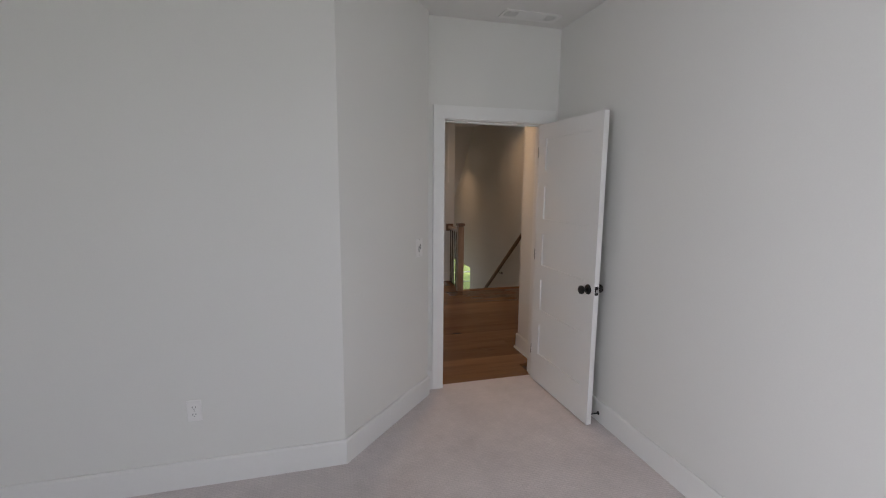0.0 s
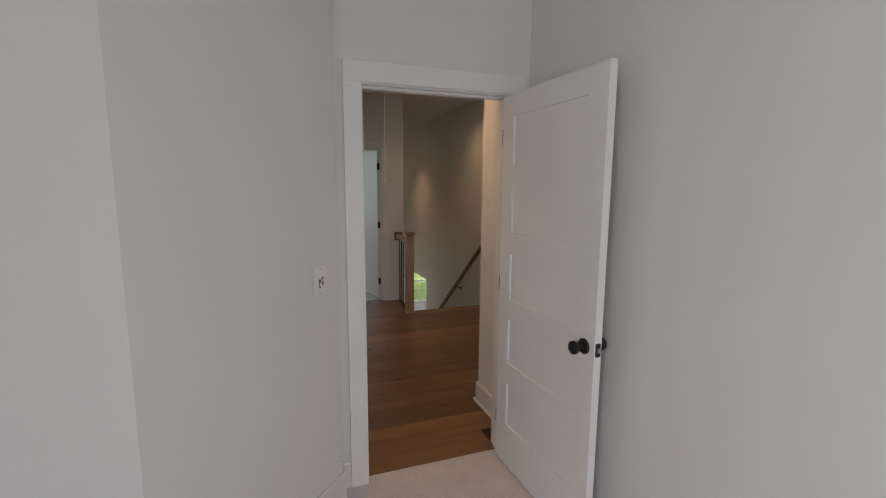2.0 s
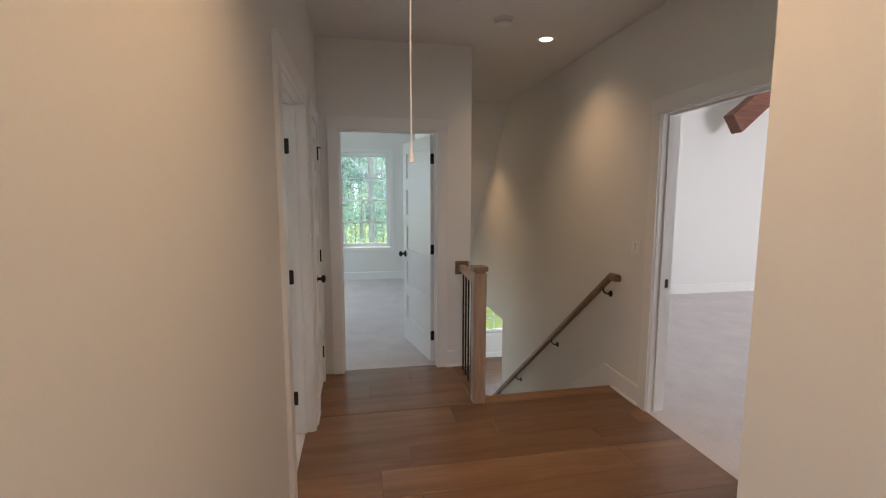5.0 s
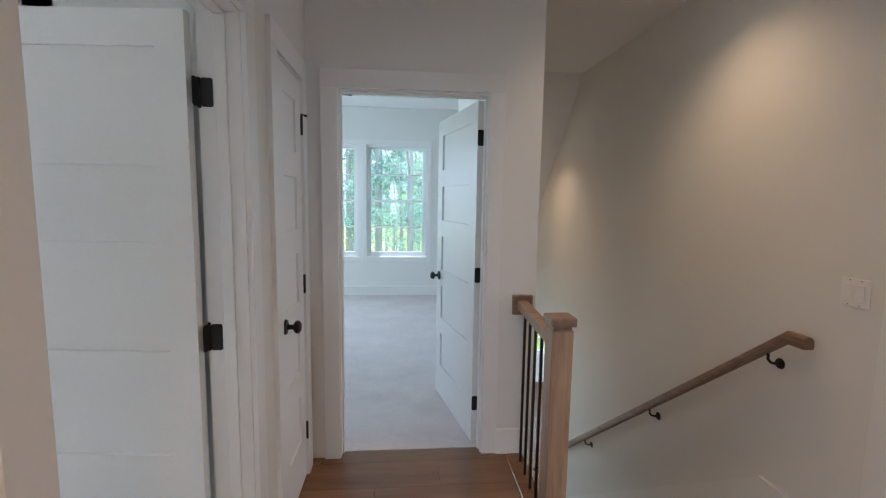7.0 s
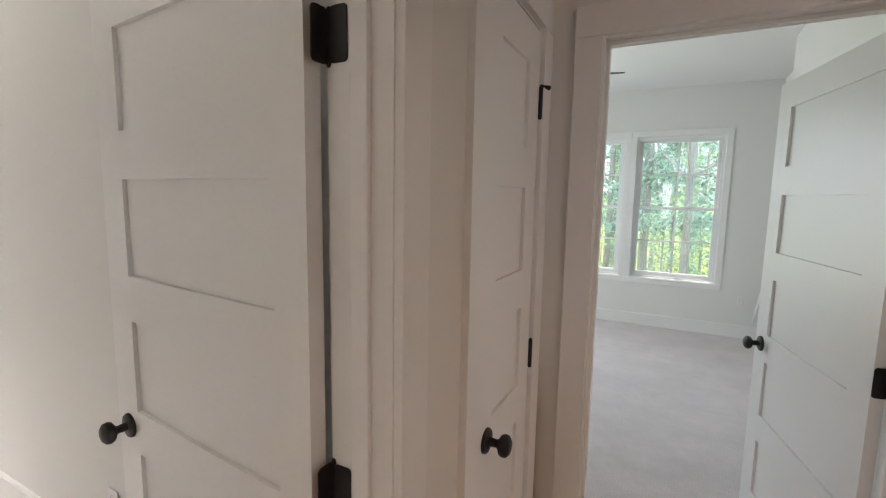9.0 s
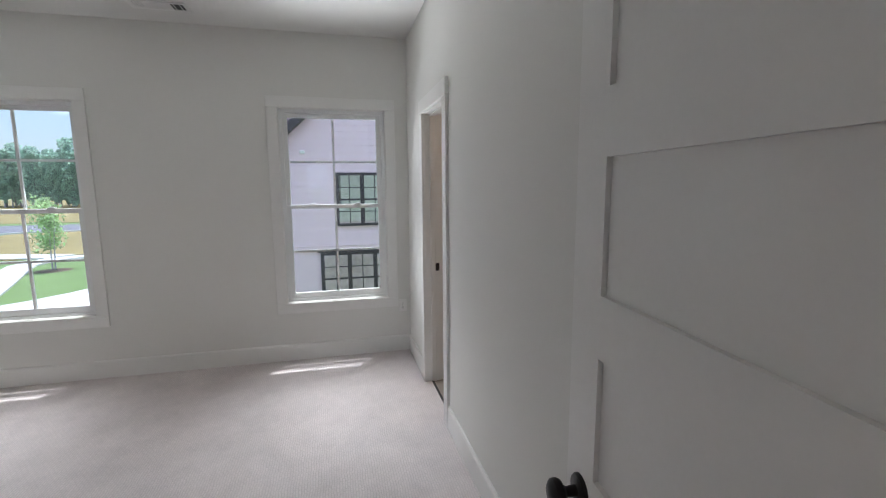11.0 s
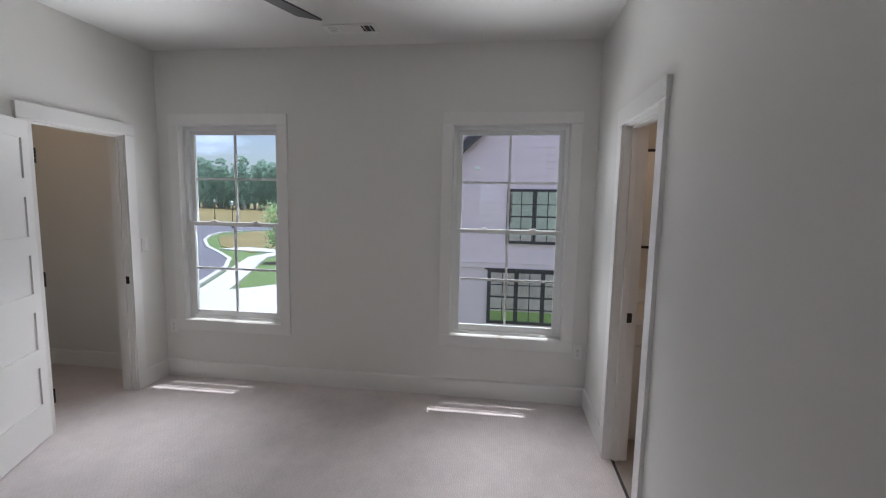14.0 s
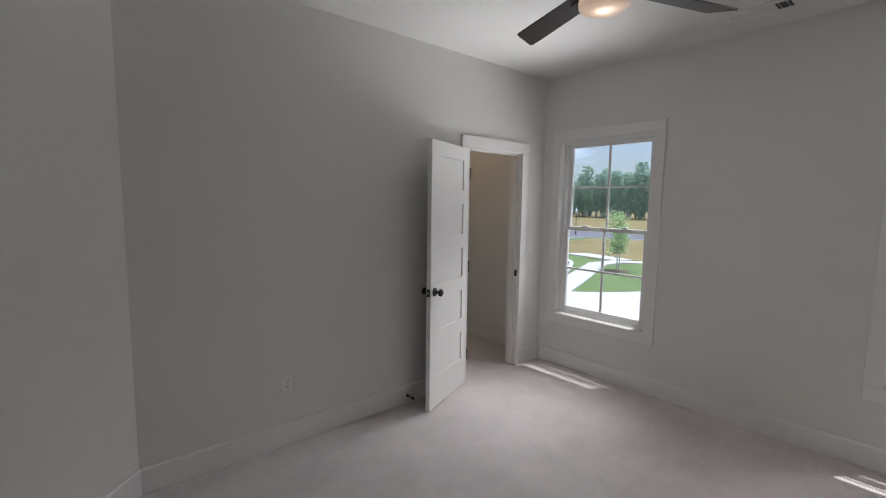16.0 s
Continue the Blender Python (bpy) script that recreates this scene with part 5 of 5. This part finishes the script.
bm_tube(bm, [(0, 0, -0.1), (0.03, 0.02, 1.2), (0.02, 0.05, 2.4), (0.05, 0.02, 4.0)], [0.05, 0.04, 0.03, 0.012], 8)
bm_tube(bm, [(0.16, 0.1, -0.1), (0.2, 0.16, 1.2), (0.32, 0.22, 2.3), (0.42, 0.3, 3.4)], [0.045, 0.035, 0.025, 0.01], 8)
part("trunk", bm, BARK, young, "", True)
ob = new("crown", leaves("street_crown", 40, 40, 40, 0.10, LEAF_YOUNG, tall_shape(4.3, 0.30, 0.5)))
ob.parent = young
bm = bmesh.new()
bm_lathe(bm, ((0.0, 0.07), (0.5, 0.06), (0.95, 0.0), (0.95, -0.05)), pose(-31.4, -11.1, GROUND), 20)
tagged(new("mulch_ring", mesh_of("mulch_ring", bm, MULCH, True)), "brown mulch ring round the young tree", "mulch")


def street_lamp(m):
    root = thing("street_lamp", m, "black street lamp post with a lantern head", "street lamp", "street lamps")
    part("post", bm_lathe(bmesh.new(), ((0.14, 0), (0.14, 0.4), (0.07, 0.55), (0.05, 3.4), (0.07, 3.5)), None, 12), IRON, root, "", True)
    part("lantern", bm_lathe(bmesh.new(), ((0.07, 3.5), (0.16, 3.6), (0.2, 4.0), (0.05, 4.15), (0.0, 4.25)), None, 12), PLASTIC, root, "pale lantern", True)


street_lamp(pose(-62.5, -34.8, GROUND))
street_lamp(pose(-86, -54, GROUND))

# the neighbouring house
FX = -12.0
house = thing("neighbour_house", pose(FX, 0, 0), "two-storey house with pale lap siding and dark windows", "house")
Y0, Y1, PEAK, EAVE, RIDGE = 3.35, 13.65, 8.5, 1.72, 6.5
bm = bmesh.new()
pts = [(Y0, GROUND), (Y1, GROUND), (Y1, EAVE), (PEAK, RIDGE), (Y0, EAVE)]
lo = [bm.verts.new((-0.4, y, z)) for y, z in pts]
hi = [bm.verts.new((-0.03, y, z)) for y, z in pts]
bm.faces.new(lo)
bm.faces.new(list(reversed(hi)))
for i in range(5):
    j = (i + 1) % 5
    bm.faces.new((lo[i], hi[i], hi[j], lo[j]))
part("wall", bm, SIDING, house)
HOLES = [(5.73, 7.17, 0.48, 1.91), (3.62, 4.42, 0.69, 1.92)]


def lap_board(y0, y1, z):
    bm = bmesh.new()
    v = [bm.verts.new(p) for p in ((-0.029, y0, z), (0.004, y0, z), (-0.012, y0, z + 0.178), (-0.029, y0, z + 0.178), (-0.029, y1, z), (0.004, y1, z), (-0.012, y1, z + 0.178), (-0.029, y1, z + 0.178))]
    for f in ((0, 1, 2, 3), (7, 6, 5, 4), (0, 4, 5, 1), (1, 5, 6, 2), (2, 6, 7, 3), (3, 7, 4, 0)):
        bm.faces.new([v[i] for i in f])
    part("siding_board", bm, SIDING, house)


z = -0.04
while z < 6.2:
    a, b = Y0, Y1
    if z + 0.178 > EAVE:
        d = (PEAK - Y0) * (1 - (z + 0.178 - EAVE) / (RIDGE - EAVE))
        a, b = PEAK - d, PEAK + d
    cuts = sorted(h for h in HOLES if h[2] < z + 0.178 and h[3] > z)
    at = a
    for h in cuts:
        if h[0] > at:
            lap_board(at, h[0], z)
        at = max(at, h[1])
    if b - at > 0.1:
        lap_board(at, b, z)
    z += 0.178
part("band_board", bm_boxes(((-0.029, Y0, -0.19), (0.012, Y1, -0.045))), SIDING, house)
part("drip_cap", bm_boxes(((-0.029, Y0, -0.045), (0.03, Y1, -0.035))), SIDING, house)
for s in (-1, 1):
    yb = PEAK + s * (PEAK - Y0 + 0.45)
    zb = EAVE - 0.45 * (RIDGE - EAVE) / (PEAK - Y0)
    for n, x0, x1, d0, d1, mat in (("rake_board", 0.02, 0.34, -0.02, 0.24, DARKTRIM), ("roof_slope", -9.0, 0.36, 0.242, 0.32, SHINGLE)):
        bm = bmesh.new()
        q = [(yb, zb + d0), (PEAK, RIDGE + d0), (PEAK, RIDGE + d1), (yb, zb + d1)]
        lo = [bm.verts.new((x0, y, zz)) for y, zz in q]
        hi = [bm.verts.new((x1, y, zz)) for y, zz in q]
        bm.faces.new(lo)
        bm.faces.new(list(reversed(hi)))
        for i in range(4):
            j = (i + 1) % 4
            bm.faces.new((lo[i], hi[i], hi[j], lo[j]))
        part(n, bm, mat, house)
# main roof behind the gable, laid in courses of shingles
main = part("main_roof", bm_boxes(((-9.0, 1.0, 1.9), (-1.0, 3.0, 2.0))), SHINGLE, house)
for k in range(26):
    x0 = -0.9 - 0.28 * k
    z0 = 2.0 + 0.26 * k
    bm = bmesh.new()
    v = [bm.verts.new(p) for p in ((x0, 0.9, z0), (x0, 16, z0), (x0 - 0.30, 16, z0 + 0.285), (x0 - 0.30, 0.9, z0 + 0.285), (x0, 0.9, z0 + 0.02), (x0, 16, z0 + 0.02), (x0 - 0.30, 16, z0 + 0.295), (x0 - 0.30, 0.9, z0 + 0.295))]
    for f in ((0, 1, 2, 3), (7, 6, 5, 4), (0, 4, 5, 1), (2, 6, 7, 3), (1, 5, 6, 2), (0, 3, 7, 4)):
        bm.faces.new([v[i] for i in f])
    part("shingle_course", bm, SHINGLE, main)
bm = bm_boxes(((-8.0, 1.2, GROUND), (-1.5, Y0, 1.9)))
part("side_wing", bm, SIDING, house)


def dark_window(y0, y1, z0, z1, units, rows, trim=0.07):
    """A dark-framed mulled window: trim round it, and in each unit a frame, bars and panes."""
    win = part("window", bm_boxes(((-0.028, y0, z1 - trim), (0.03, y1, z1)), ((-0.028, y0, z0), (0.03, y1, z0 + trim)), ((-0.028, y0, z0 + trim), (0.03, y0 + trim, z1 - trim)), ((-0.028, y1 - trim, z0 + trim), (0.03, y1, z1 - trim))), DARKTRIM, house, "dark-framed gridded window")
    w = (y1 - y0 - 2 * trim) / units
    for k in range(units):
        a = y0 + trim + k * w
        b = a + w
        if k:
            part("mullion", bm_boxes(((-0.027, a - 0.03, z0 + trim), (0.028, a + 0.03, z1 - trim))), DARKTRIM, win)
        a, b = a + (0.03 if k else 0), b - (0.03 if k < units - 1 else 0)
        c = (a + b) / 2
        hgt = z1 - z0 - 2 * trim
        pr = [((-0.02, a, z0 + trim), (0.012, a + 0.025, z1 - trim)), ((-0.02, b - 0.025, z0 + trim), (0.012, b, z1 - trim)), ((-0.02, c - 0.011, z0 + trim), (0.008, c + 0.011, z1 - trim))]
        for r in range(1, rows):
            zc = z0 + trim + hgt * r / rows
            t = 0.022 if r == rows // 2 else 0.011
            pr += [((-0.02, a + 0.025, zc - t), (0.0075, c - 0.011, zc + t)), ((-0.02, c + 0.011, zc - t), (0.0075, b - 0.025, zc + t))]
        part("sash", bm_boxes(*pr), DARKTRIM, win)
        part("pane", bm_boxes(((-0.024, a, z0 + trim), (-0.012, b, z1 - trim))), NEIGHBOR_GLASS, win)


dark_window(5.73, 7.17, 0.48, 1.91, 2, 4)
dark_window(3.62, 4.42, 0.69, 1.92, 1, 4)
dark_window(5.28, 7.52, -1.70, -0.24, 3, 4)
part("window_head", bm_boxes(((-0.028, 5.20, -0.235), (0.045, 7.60, -0.195))), DARKTRIM, house)
part("vent_cap", soften(bm_boxes(((-0.02, 4.87, 2.40), (0.06, 5.0, 2.48))), 0.01), VINYL, house)
